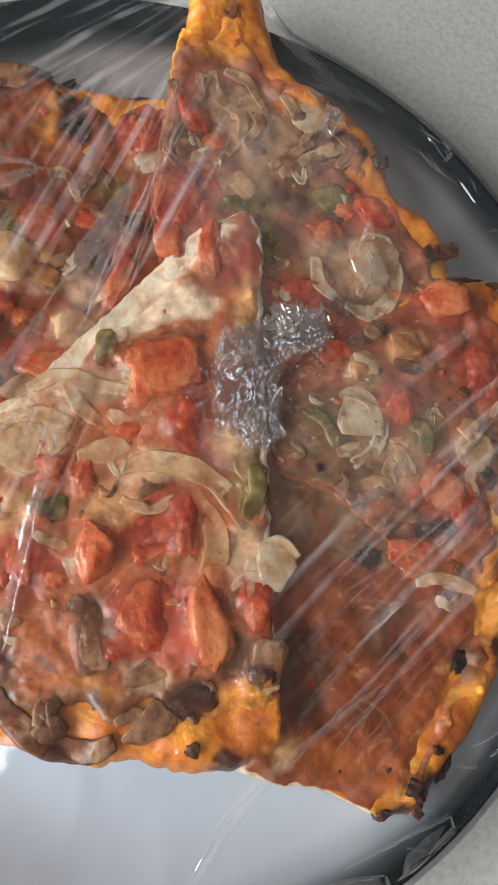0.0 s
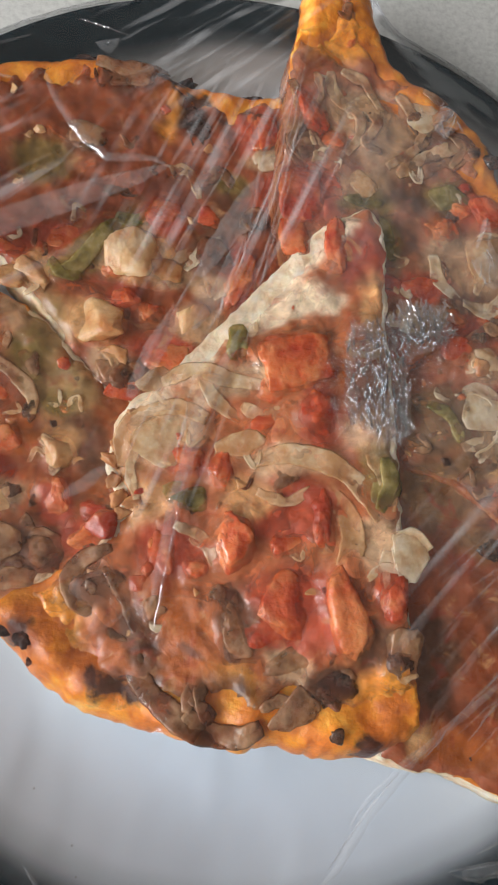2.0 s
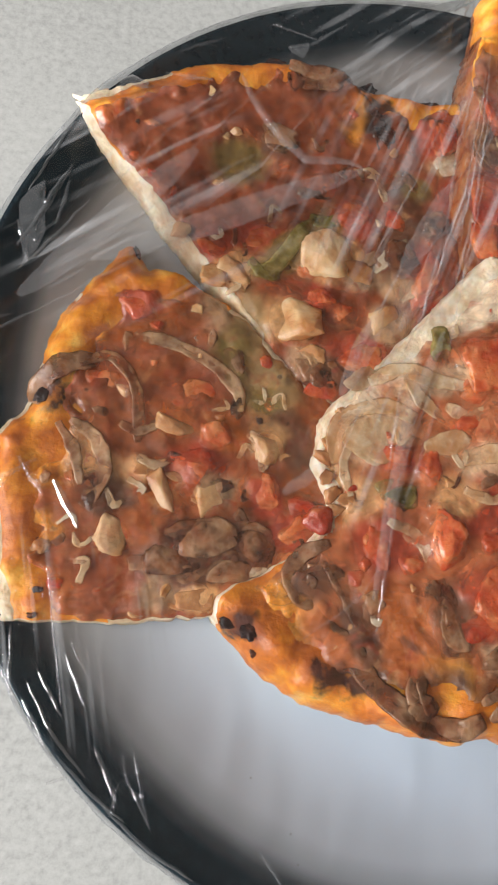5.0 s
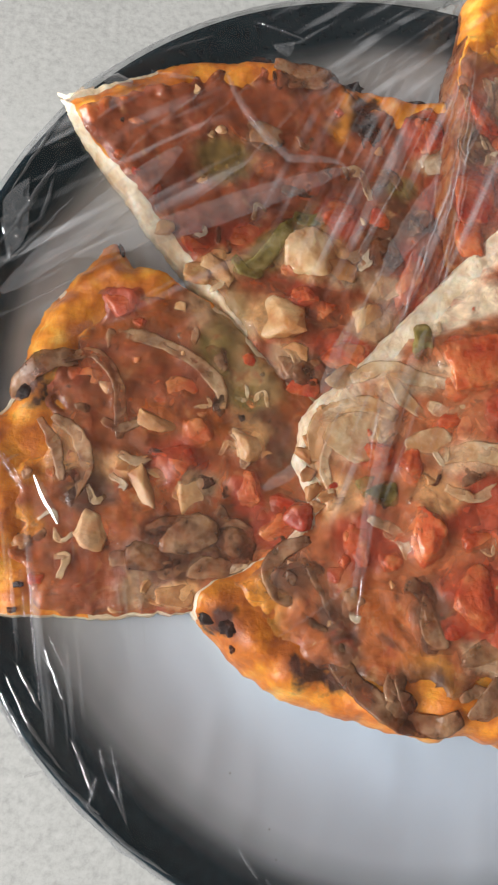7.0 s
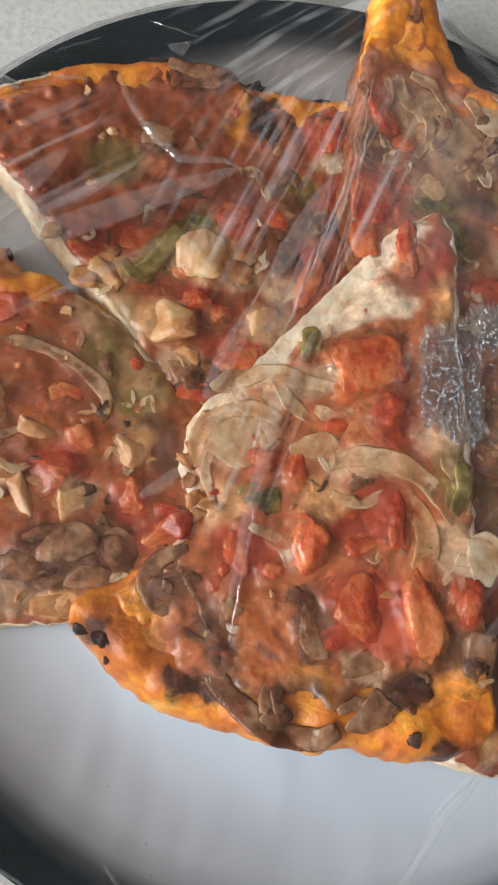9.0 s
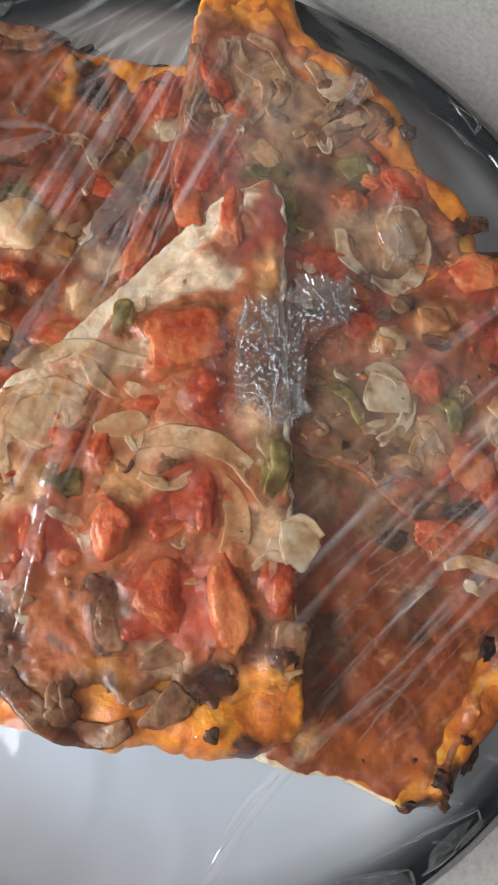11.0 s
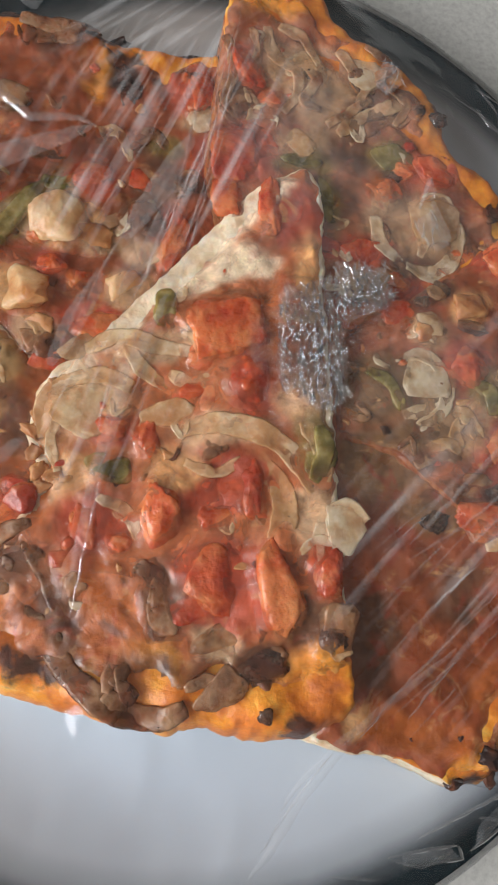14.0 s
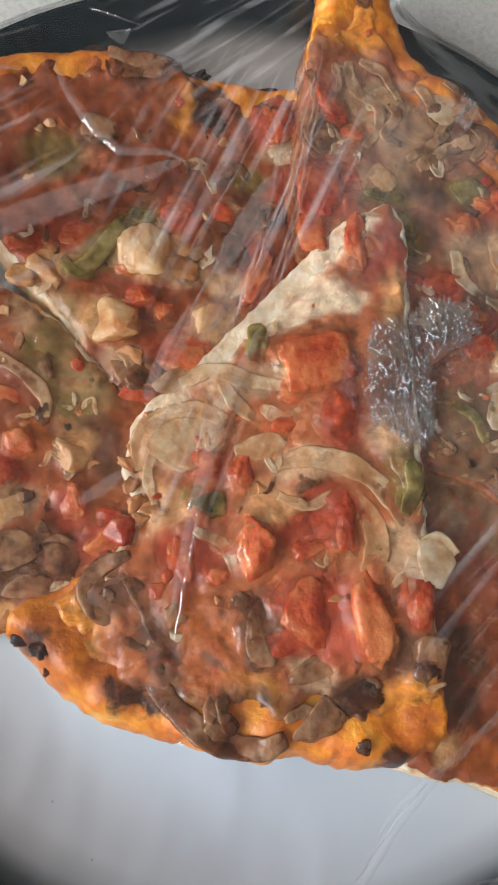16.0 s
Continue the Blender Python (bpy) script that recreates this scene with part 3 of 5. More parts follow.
def chunk(rng, sx, sy, sz, boxy=3.0, rough=0.12, fine=3, cuts=0):
    """A lumpy piece, sizes in mm."""
    bm = bmesh.new()
    bmesh.ops.create_icosphere(bm, subdivisions=fine, radius=1.0)
    shift = Vector((rng.uniform(-50, 50), rng.uniform(-50, 50), rng.uniform(-50, 50)))
    for v in bm.verts:
        d = v.co.normalized()
        k = (abs(d.x) ** boxy + abs(d.y) ** boxy + abs(d.z) ** boxy) ** (-1 / boxy)
        k *= 1 + rough * (1.3 * noise.noise(d * 1.3 + shift) + 0.7 * noise.noise(d * 3.5 + shift) + 0.35 * noise.noise(d * 8 + shift))
        v.co = d * k
    for _ in range(cuts):
        face = Vector((rng.uniform(-1, 1), rng.uniform(-1, 1), rng.uniform(-0.2, 1))).normalized()
        reach = rng.uniform(0.62, 0.9)
        for v in bm.verts:
            over = v.co.dot(face) - reach
            if over > 0:
                v.co -= face * over * 0.9
    for v in bm.verts:
        v.co *= 1 + rough * (0.24 * noise.noise(v.co * 5 + shift) + 0.16 * noise.noise(v.co * 12 + shift))
        v.co = Vector((v.co.x * sx, v.co.y * sy, v.co.z * sz)) * 0.0005
    return bm


def strip(rng, s, width, points, lift, thick, curl=0.25, ragged=0.3):
    """A soft strip that lies along a curve through the points (mm) on the upper side of a slice. Its origin is the middle of the curve."""
    pts = [Vector(q) for q in points]
    pts = [pts[0] * 2 - pts[1]] + pts + [pts[-1] * 2 - pts[-2]]
    run = []
    for a, b, c, d in zip(pts, pts[1:], pts[2:], pts[3:]):
        steps = max(3, int((c - b).length / 0.9))
        for i in range(steps):
            t = i / steps
            run.append(0.5 * (2 * b + (c - a) * t + (2 * a - 5 * b + 4 * c - d) * t * t + (3 * b - a - 3 * c + d) * t ** 3))
    run.append(pts[-2])
    flat = np.array([tuple(v) for v in run])
    z = s.heights(flat / 1000) * 1000 + 0.8
    for _ in range(3):
        z[1:-1] = 0.25 * z[:-2] + 0.5 * z[1:-1] + 0.25 * z[2:]
    middle = flat[len(flat) // 2]
    base = s.at(*middle) * 1000
    shift, count = rng.uniform(-99, 99), len(run)
    bm, rings = bmesh.new(), []
    for i, v in enumerate(run):
        k = i / (count - 1)
        way = (run[min(count - 1, i + 1)] - run[max(0, i - 1)]).normalized()
        side = Vector((way.y, -way.x, 0))
        lean = 0.5 * noise.noise(Vector((k * 2.4, shift, 3)))
        taper = 0.35 + 0.65 * min(1.0, math.sin(math.pi * (0.06 + 0.88 * k)) * 1.5) ** 0.7
        w = width * 0.5 * taper * (1 + ragged * noise.noise(Vector((k * 4.5, shift, 11))))
        c = Vector((v.x - middle[0], v.y - middle[1], z[i] - base + lift * (0.6 + 0.6 * math.sin(math.pi * k)) + 0.4 * noise.noise(Vector((k * 4, shift, 7)))))
        ring = []
        for u, h in ((-1, 0.0), (-0.82, 0.42), (-0.45, 0.5), (0, 0.46), (0.45, 0.5), (0.82, 0.42), (1, 0.0), (0.6, -0.45), (-0.6, -0.45)):
            rib = 0.12 * noise.noise(Vector((u * 3.2, k * 1.2, shift)))
            ring.append(bm.verts.new((c + side * (w * u) + Vector((0, 0, thick * (h + rib) + curl * w * (u * u - 0.4) + lean * w * u))) * 0.001))
        rings.append(ring)
    for a, b in zip(rings, rings[1:]):
        for i in range(9):
            bm.faces.new((a[i], a[(i + 1) % 9], b[(i + 1) % 9], b[i]))
    bm.faces.new(rings[0][::-1])
    bm.faces.new(rings[-1])
    for v in bm.verts:
        q = v.co * 500 + Vector((shift, 0, 0))
        v.co += Vector((noise.noise(q), noise.noise(q + Vector((9, 0, 0))), 0.6 * noise.noise(q + Vector((0, 9, 0))))) * 0.0004
    bmesh.ops.recalc_face_normals(bm, faces=bm.faces)
    return bm, middle


def torn(rng, sx, sy, sz, corners=16, soft=0.25, rough=0.06, boxy=4.0):
    """A cut or torn piece with flat sides, sharp corners and a fibrous surface, sizes in mm."""
    bm = bmesh.new()
    shift = Vector((rng.uniform(-50, 50), rng.uniform(-50, 50), rng.uniform(-50, 50)))
    for _ in range(corners):
        d = Vector((rng.gauss(0, 1), rng.gauss(0, 1), rng.gauss(0, 0.8))).normalized()
        k = (abs(d.x) ** boxy + abs(d.y) ** boxy + abs(d.z) ** boxy) ** (-1 / boxy)
        bm.verts.new(d * k * rng.uniform(0.86, 1.06))
    hull = bmesh.ops.convex_hull(bm, input=bm.verts[:])
    bmesh.ops.delete(bm, geom=list({v for v in hull["geom_interior"] + hull["geom_unused"] if isinstance(v, bmesh.types.BMVert)}), context="VERTS")
    bmesh.ops.subdivide_edges(bm, edges=bm.edges[:], cuts=5, use_grid_fill=True)
    for _ in range(2):
        bmesh.ops.smooth_vert(bm, verts=bm.verts[:], factor=soft, use_axis_x=True, use_axis_y=True, use_axis_z=True)
    for v in bm.verts:
        q = v.co + shift
        v.co *= 1 + rough * (1.2 * noise.noise(q * 1.8) + noise.noise(q * 4.5) + 0.6 * noise.noise(q * 10))
        v.co = Vector((v.co.x * sx, v.co.y * sy, v.co.z * sz)) * 0.0005
    bmesh.ops.recalc_face_normals(bm, faces=bm.faces)
    return bm


def lay(s, name, material, width, points, lift, thick, curl=0.25, ragged=0.3):
    bm, middle = strip(s.rng, s, width, points, lift, thick, curl, ragged)
    s.put(name, bm, material, middle[0], middle[1])


def tomato(s, x, y, sx, sy, turn=0.0, sz=4):
    s.put("tomato_chunk", torn(s.rng, sx * 1.06, sy * 1.06, sz * 1.2, 22, 0.45, 0.1, 2.7), TOMATO, x, y, turn, sz * 0.14, (s.rng.uniform(-7, 7), s.rng.uniform(-7, 7)))


def onion(s, width, *points):
    lay(s, "onion_strip", ONION, width, points, 1.0, 0.6, 0.16, 0.4)


def onion_dark(s, width, *points):
    lay(s, "onion_strip", ONION_BROWN, width, points, 1.1, 0.8, 0.1, 0.4)


def pepper(s, width, *points):
    lay(s, "green_pepper_strip", PEPPER, width, points, 1.5, 1.3, 0.1, 0.15)


def brown_strip(s, width, *points):
    """A strip of cooked mushroom."""
    lay(s, "mushroom_strip", MUSHROOM, width, points, 0.5, 0.9, 0.0, 0.6)


def mushroom_piece(s, x, y, sx, sy, turn=0.0, sz=2.5):
    s.put("mushroom_slice", torn(s.rng, sx * 1.1, sy * 1.1, sz, 14, 0.4, 0.1), MUSHROOM, x, y, turn, 0.8, (s.rng.uniform(-9, 9), s.rng.uniform(-9, 9)))


def chicken(s, x, y, sx, sy, turn=0.0, sz=4):
    s.put("chicken_piece", torn(s.rng, sx * 1.12, sy * 1.12, sz * 1.1, 12, 0.22, 0.09), CHICKEN if sz > 5.5 else ROAST, x, y, turn, sz * 0.25)


def olive(s, x, y, sx, sy, turn=0.0):
    s.put("dark_olive_piece", chunk(s.rng, sx, sy, min(1.8, sx * 0.4), 2.2, 0.4, 3, 3), DARK, x, y, turn, 0.6)


def crumb(s, x, y, sx, sy, turn=0.0):
    s.put("bread_crumb", torn(s.rng, sx * 1.2, sy * 1.1, 0.5 * min(sx, sy), 12, 0.2, 0.16), ROAST, x, y, turn, 0.1)


def onion_piece(s, x, y, sx, sy, turn=0.0, sz=2):
    s.put("onion_piece", torn(s.rng, sx * 1.1, sy * 1.1, sz, 18, 0.5, 0.08), ONION, x, y, turn, 0.9, (s.rng.uniform(-4, 4), s.rng.uniform(-4, 4)))


def pepper_piece(s, x, y, sx, sy, turn=0.0, sz=2):
    s.put("green_pepper_piece", torn(s.rng, sx * 1.1, sy * 1.1, sz, 14, 0.4, 0.08), PEPPER, x, y, turn, 0.9)


def char(s, x, y, sx, sy, turn=0.0, sz=2):
    s.put("burnt_patch", chunk(s.rng, sx * 0.85, sy * 0.8, sz * 0.6, 2.0, 0.6, 3, 4), CHAR, x, y, turn, -0.2)


upper_left = Slice("pizza_slice", "pizza slice with browned cheese, chicken cubes and green pepper", [
    (-117.3, 92.6), (-96.8, 103.7), (-78.3, 112.9), (-55, 116.4), (-32.5, 116.7), (-27, 112), (-13, 111.3), (3.1, 111.5), (7, 87.6),
    (18.9, 63.7), (-1.4, 21.9), (-36, 4), (-52, 12), (-66.1, 32.5), (-78.6, 47.6), (-85.7, 55.5), (-94.7, 66.7), (-107.7, 78.9)],
    (0, 7), lambda x, y: 0.019 + 0.07 * max(0.0, y - 0.03) - 0.02 * (x + 0.05), 0.0105, SAUCE, 11, RUST, 0.002, 0.008, 0.0032)
left = Slice("pizza_slice", "pizza slice with onion rings, chicken and mushroom pieces", [
    (-127.2, -56.6), (-132.7, -30.3), (-132.7, -9.1), (-125.4, -2.4), (-122, 9.1), (-118.2, 26.9), (-109.1, 39.1), (-99.5, 51.8), (-93.2, 42.7),
    (-81.6, 40.4), (-79, 38), (-70, 33.5), (-60, 24), (-50, 13), (-36, 5), (-38.3, -34), (-57.5, -47), (-72.7, -55.2), (-96.3, -57.5)],
    (0, 8), lambda x, y: 0.0195, 0.01, SAUCE, 23, (0.38, 0.11, 0.034), 0.003, 0.012, 0.0008)
top = Slice("pizza_slice", "pizza slice covered in onion, mushroom and tomato under the film", [
    (5.5, 120.8), (9.6, 131.6), (10.8, 146), (20, 158), (33, 152), (37.5, 134), (40, 124.2), (48.2, 117.1), (60.2, 109.4), (74.8, 94.9),
    (76.2, 81), (84.8, 76.7), (92.2, 64.9), (96, 53.3), (84.4, 34.4), (60.7, 22.5), (35.5, 20.7), (12.9, 19.1), (0.3, 72.3), (2.3, 87.6), (4.4, 107.5), (5.1, 115.6)],
    (1, 13), lambda x, y: 0.0325, 0.013, SAUCE, 37, (0.42, 0.16, 0.08), 0.002, 0.01, 0.0006, None, LUMP)
right_low = Slice("pizza_slice", "pizza slice with bare reddish-brown sauce and browned crust", [
    (27.9, -89.8), (38.9, -93.4), (50, -95), (58.4, -98.8), (67.7, -103.8), (77.2, -102.4), (84.2, -92.8), (94.6, -79.5), (103.1, -65.6), (110.8, -45.2),
    (112.8, -22.1), (66.5, 0), (32.5, 7.7), (31.4, -45.5)],
    (4, 10), lambda x, y: 0.0325 - 0.06 * max(0.0, -(y + 0.05)), 0.016, BARE, 41, RUST, 0.002, 0.006, 0.0022)
right_up = Slice("pizza_slice", "pizza slice with tomato, onion and dark olive pieces", [
    (69.9, -31.3), (72.5, -40.6), (81.6, -42), (92.1, -45.5), (102.1, -38.2), (115, -30.5), (123.2, -6.9), (122.2, 17.8), (115.4, 39.9), (107.7, 53.1),
    (93.5, 49.9), (79.6, 43.7), (56.3, 26.6), (34.7, 18.6), (33.4, -11.9), (52.3, -17.1)],
    (4, 10), lambda x, y: 0.036 - 0.09 * max(0.0, 0.06 - x), 0.012, SAUCE, 59, (0.4, 0.13, 0.06), 0.0015, 0.008, -0.0004, None, LUMP)
centre = Slice("pizza_slice", "large pizza slice with tomato chunks, onion and mushroom on top", [
    (-71.7, -57.6), (-72.6, -54), (-70.6, -48.9), (-60.4, -44.6), (-53, -40.4), (-41.7, -30.2), (-41, -24.1), (-45.7, -13.3), (-42.6, 1.4), (-28.1, 14.5),
    (-7.9, 35.5), (14, 59.6), (21, 63), (28.4, 67.5), (32, 60.6), (32.3, 17.2), (33.5, -2.7), (34.3, -31.8), (35, -59), (37.1, -83.2),
    (26.1, -88.2), (15.8, -89.3), (8.2, -88.3), (1.7, -84.9), (-8.3, -87.6), (-22, -83.9), (-35, -80.9), (-46.6, -78.1), (-58.3, -70.7), (-64.2, -64.5)],
    (19, 30), lambda x, y: 0.0335 + 0.12 * x, 0.0115, SAUCE, 73, (0.5, 0.16, 0.06), 0.002, 0.013, 0.0005,
    lambda x, y: 0.0055 if y > 0.012 and x < 0.02 else 0.0022 if x < -0.035 else 0.0008)


def sprinkle(s, count):
    """Small torn bits between the larger toppings."""
    p, margin = s.sauce_room
    free = [i for i in range(len(p)) if margin[i] > 0.002]
    for _ in range(count):
        x, y = p[s.rng.choice(free)] * 1000
        turn, k, r = s.rng.uniform(0, 360), s.rng.random(), s.rng.uniform
        ends = [(x + d * math.cos(radians(turn + 12 * d)), y + d * math.sin(radians(turn + 12 * d))) for d in (r(-6, -3), 0, r(3, 6))]
        if k < 0.26:
            tomato(s, x, y, r(2.5, 6), r(2.5, 4.5), turn, r(1.2, 2.2))
        elif k < 0.44:
            onion(s, r(1.2, 2.4), *ends)
        elif k < 0.6:
            brown_strip(s, r(1.4, 2.8), *ends)
        elif k < 0.8:
            chicken(s, x, y, r(2, 5), r(2, 4), turn, r(1.2, 2.2))
        elif k < 0.9:
            mushroom_piece(s, x, y, r(3, 7), r(2.5, 5), turn, r(1, 1.8))
        else:
            olive(s, x, y, r(1.2, 2.6), r(1, 2), turn)


centre.stains += [(CREAM, -35.4, 3.3, 7, 4.7, 44), (CREAM, -22.8, 14.8, 8.9, 4.1, 44), (CREAM, -9.5, 30.3, 11, 5.1, 47), (CREAM, 4.5, 45, 11.5, 5.3, 48), (CREAM, 17.4, 57.5, 7.4, 4.6, 37), (CREAM, 4.2, 33.4, 13.1, 4.4, 30), (CREAM, 13, 35.1, 7.1, 3.6, 5), (PALE, -13, 9.7, 14, 4.9, 24), (PALE, -30.6, -5.9, 11.7, 8.6, 3), (REDDISH, -24.3, -11.9, 7.8, 3.9, 3), (CHEESY, -36.4, -24.6, 8.3, 8.3, 2), (CHEESY, -42.6, -15.8, 3.8, 8.3, 3), (AMBER, -43.7, -29.3, 5.2, 4.4, 2), (REDDISH, -28.7, -36.3, 9, 8.3, 1), (PALE, 4.6, -12, 12.4, 5, 3), (REDDISH, 2.6, -24.7, 13.8, 9, 2), (CHEESY, -7, -22, 7.2, 5.6, 2), (REDDISH, 5.1, -51.8, 15.1, 11.9, 0)]
centre.stains += [(AMBER, -27.1, -54.9, 8.1, 11.1, 0), (GOLD, -13.7, -70.3, 9.7, 6, -11), (AMBER, -22.6, -68.8, 8.8, 7.3, -1), (GOLD, -55.7, -55.1, 10.4, 8.4, -30), (GOLD, -56.7, -65.9, 6.2, 6.2, 0), (AMBER, -44.4, -59.1, 6.4, 6.4, 0), (BROWN, -10.6, -54.8, 6.1, 9.9, 0), (BROWN, 9.1, -71.9, 13.3, 7, -1), (SINGED, 16.3, -69.9, 7.1, 4.8, -1), (SINGED, -44, -70.6, 8.4, 4.2, 9), (SINGED, -32.7, -71.4, 5, 2.6, -1), (BROWN, -24, -76.9, 15.9, 4.3, -26), (BROWN, -34.3, -60.5, 4.3, 10.9, 20), (AMBER, 4.1, -81.5, 9.2, 4.6, -1), (REDDISH, 11.8, 1.4, 6, 10.3, 4), (REDDISH, 22.5, 49.7, 5.5, 11.1, 6), (BROWN, -49.1, -45.3, 7.9, 7.1, 1), (GOLD, -64.2, -51, 7.6, 3.4, 16)]
centre.stains += [(CREAM, 18.5, 57.5, 7.5, 3.3, 31), (REDDISH, 26.9, 50.3, 5.9, 10.1, 5), (CHEESY, 28.6, 32.8, 4.9, 13.2, 4), (PALE, 27, -2.1, 9.5, 7.9, 2), (GREENISH, 28.6, -14.6, 6.2, 8.6, 2), (PALE, 27.1, -34.3, 7.6, 8.4, 1), (REDDISH, 30.1, -46, 5.3, 6.8, 0), (BROWN, 27.1, -60.2, 8.9, 6.6, -1), (GOLD, 28.6, -73.9, 9.5, 8, -2), (GOLD, 22.9, -84.4, 11.4, 3.6, -2), (AMBER, 8.6, -73.4, 9.1, 4.9, -2), (BROWN, -14.5, -74.1, 10, 8, -2), (PALE, 2.8, -65.3, 6.3, 4.2, -1), (BROWN, 12.8, -70.9, 7.8, 6.4, -1)]
for a in [(6.3, 17.1, 23.2, 21.5, 12, 5), (17.5, 51, 6.9, 20.1, -2, 4), (11.8, 1.4, 11.3, 13.7, 9, 4), (-10.3, -35, 10.7, 16.5, 5, 6), (18.7, -51.7, 12.4, 24.4, 8, 6), (4.3, -50.4, 17.4, 17.4, 21, 4), (12.4, -27.5, 7.6, 16.5, 7, 4), (-14.9, -15.3, 7, 13.4, 3, 4), (-25.8, -11.9, 14.1, 7.5, -7, 2.5), (-29.5, -37, 8.4, 12.9, 11, 3), (-31.7, -41.4, 6.6, 6.6, 1, 3), (-45.9, -30.1, 9.7, 8.2, 17, 4), (-21.1, -41.2, 8.2, 5.2, 1, 3), (31.2, -48.6, 8.4, 13.4, 1, 4), (-4.5, -57.7, 10.8, 9.3, 10, 3)]:
    tomato(centre, *a)
for a in [(3.1, -35.5, 9.7, 9.7, 1, 3), (-3.4, -2.8, 11.6, 8.3, 23, 2.5), (-34.6, -45.1, 7.4, 5.3, 1, 2.5), (0.1, 7.3, 11.8, 6.7, 4, 3)]:
    tomato(centre, *a)
for a in [(4.7, (-31.5, 9.2), (-22.8, 13.1), (-13, 10.5), (-2.3, 9.2)), (4.2, (-21.2, 12.4), (-17.1, 4.5), (-9.9, -0.7)), (5.1, (-40.8, -14.2), (-41.6, -5.8), (-36.1, 0.4), (-26.7, 2.3), (-18.8, -0.8)), (3.3, (-37.2, -23.2), (-39.3, -14.1), (-34.4, -6.1), (-24.3, -4.8)), (6.1, (-7.6, -12.6), (3, -10.2), (15.4, -13.4), (23.6, -20), (28.2, -27.8)), (6.7, (11, -19.7), (18.2, -25.7), (20, -33.5), (17.6, -40.5)), (4.5, (25, -9.4), (29.7, -17.3), (30.9, -25.3)), (5, (28.4, -40.3), (31.3, -34), (37.4, -32.2), (40.6, -36.1)), (3.6, (-9.8, 3.4), (-3.3, 0.5), (3.4, 3.4)), (3.4, (-27.3, -29.5), (-19.6, -33.1), (-16.6, -40.4))]:
    onion(centre, *a)
for a in [(3.2, (-5.3, -20.4), (2.7, -23.2), (9.3, -19.8)), (3, (23.2, -44.2), (28.4, -40.3), (35, -42.4))]:
    onion(centre, *a)
for a in [(-29, -6.6, 18.7, 14.1, 13, 1.6), (35.3, -37.8, 10.3, 12, 1, 2), (-10, -8, 14.6, 6.5, 23, 1.6), (-33.9, 9.8, 9.5, 5.7, 34, 1.6)]:
    onion_piece(centre, *a)
for a in [(-44.5, -12.9, 5.1, 5.4, 3), (-43.3, -18.1, 4.5, 4.5, 3), (-42.1, -23, 5.1, 4.2, 22), (-40.5, -27, 4.5, 3.6, 2), (-37.9, -23.2, 5.4, 4.5, 12), (-39.6, -0.2, 6.2, 4.6, 24), (-42.8, -8.2, 3.9, 4.5, 3), (-35.6, -26.1, 4.5, 4.2, 2)]:
    crumb(centre, *a)
for a in [(5.7, (-11.1, 26.7), (-11, 21.6), (-11.7, 16.2)), (5.2, (29.2, -10.8), (30.5, -18.1), (27.5, -25.4))]:
    pepper(centre, *a)
for a in [(-23.3, -22.3, 11.5, 6.8, -13, 2.6), (29.6, -18.9, 8.6, 13.8, 2, 2.2), (-27.3, -20.5, 6.2, 4.6, 22, 2)]:
    pepper_piece(centre, *a)
for a in [(4.1, (-42.8, -35.9), (-50, -38.9), (-53.6, -44.7), (-51, -50.9), (-45.3, -50.2), (-44.8, -43.8), (-49.2, -42.5)), (5.2, (-43.7, -40.2), (-39.2, -48), (-34.9, -58.4)), (5.7, (-45.2, -55.7), (-37.9, -62.6), (-32, -72.1), (-22.6, -78.9), (-11.6, -82.9), (-4.2, -80.3)), (4.1, (-22.9, -61.9), (-21.4, -69.5), (-23.3, -76.3)), (4.6, (-12.8, -44.7), (-9.8, -52), (-10.6, -61.9)), (3.6, (-4.8, -75.9), (1.3, -73.9), (8.9, -76.8)), (4.6, (0, -63.4), (7.8, -64.1), (15.7, -63.4)), (3.8, (-16.8, -79.1), (-19.7, -73.6), (-18.2, -67.5))]:
    brown_strip(centre, *a)
for a in [(5.4, -65.1, 17.2, 8.7, 5, 2.6), (-9.1, -57, 9.2, 13.8, 10, 2.6), (3.6, -75.3, 13.8, 10.8, -1, 2.8), (32.1, -62, 9.9, 16.5, -20, 2.8), (2.8, -18.1, 7.6, 6.6, 2, 2.2), (-13.6, -49.1, 7.7, 9.2, 1, 2.4), (-31.5, -52.8, 5.9, 8.8, 0, 2)]:
    mushroom_piece(centre, *a)
for a in [(14.2, -70.6, 13.3, 8.8, 14), (-4.4, 16.1, 5.7, 5.1, 4), (14.6, -82, 4.1, 3.7, -1), (-47.9, -45.6, 4.3, 4.3, 1), (-10.6, -61.9, 7.6, 6.1, 0), (31.9, -65, 6.6, 7.2, 0)]:
    olive(centre, *a)
for a in [(-69.3, -56.8, 6.2, 5.4, 0, 4), (-63.8, -58.9, 5.4, 6.8, 0, 3.5), (-62.4, -64.5, 2.2, 2.7, 0, 3)]:
    char(centre, *a)
for a in [(5.2, (-23.6, -76.4), (-18.2, -80.4), (-10.1, -82.5), (-4.9, -80.2)), (3.2, (-24.1, -68.7), (-21.2, -73.9), (-15.7, -77.9))]:
    brown_strip(centre, *a)
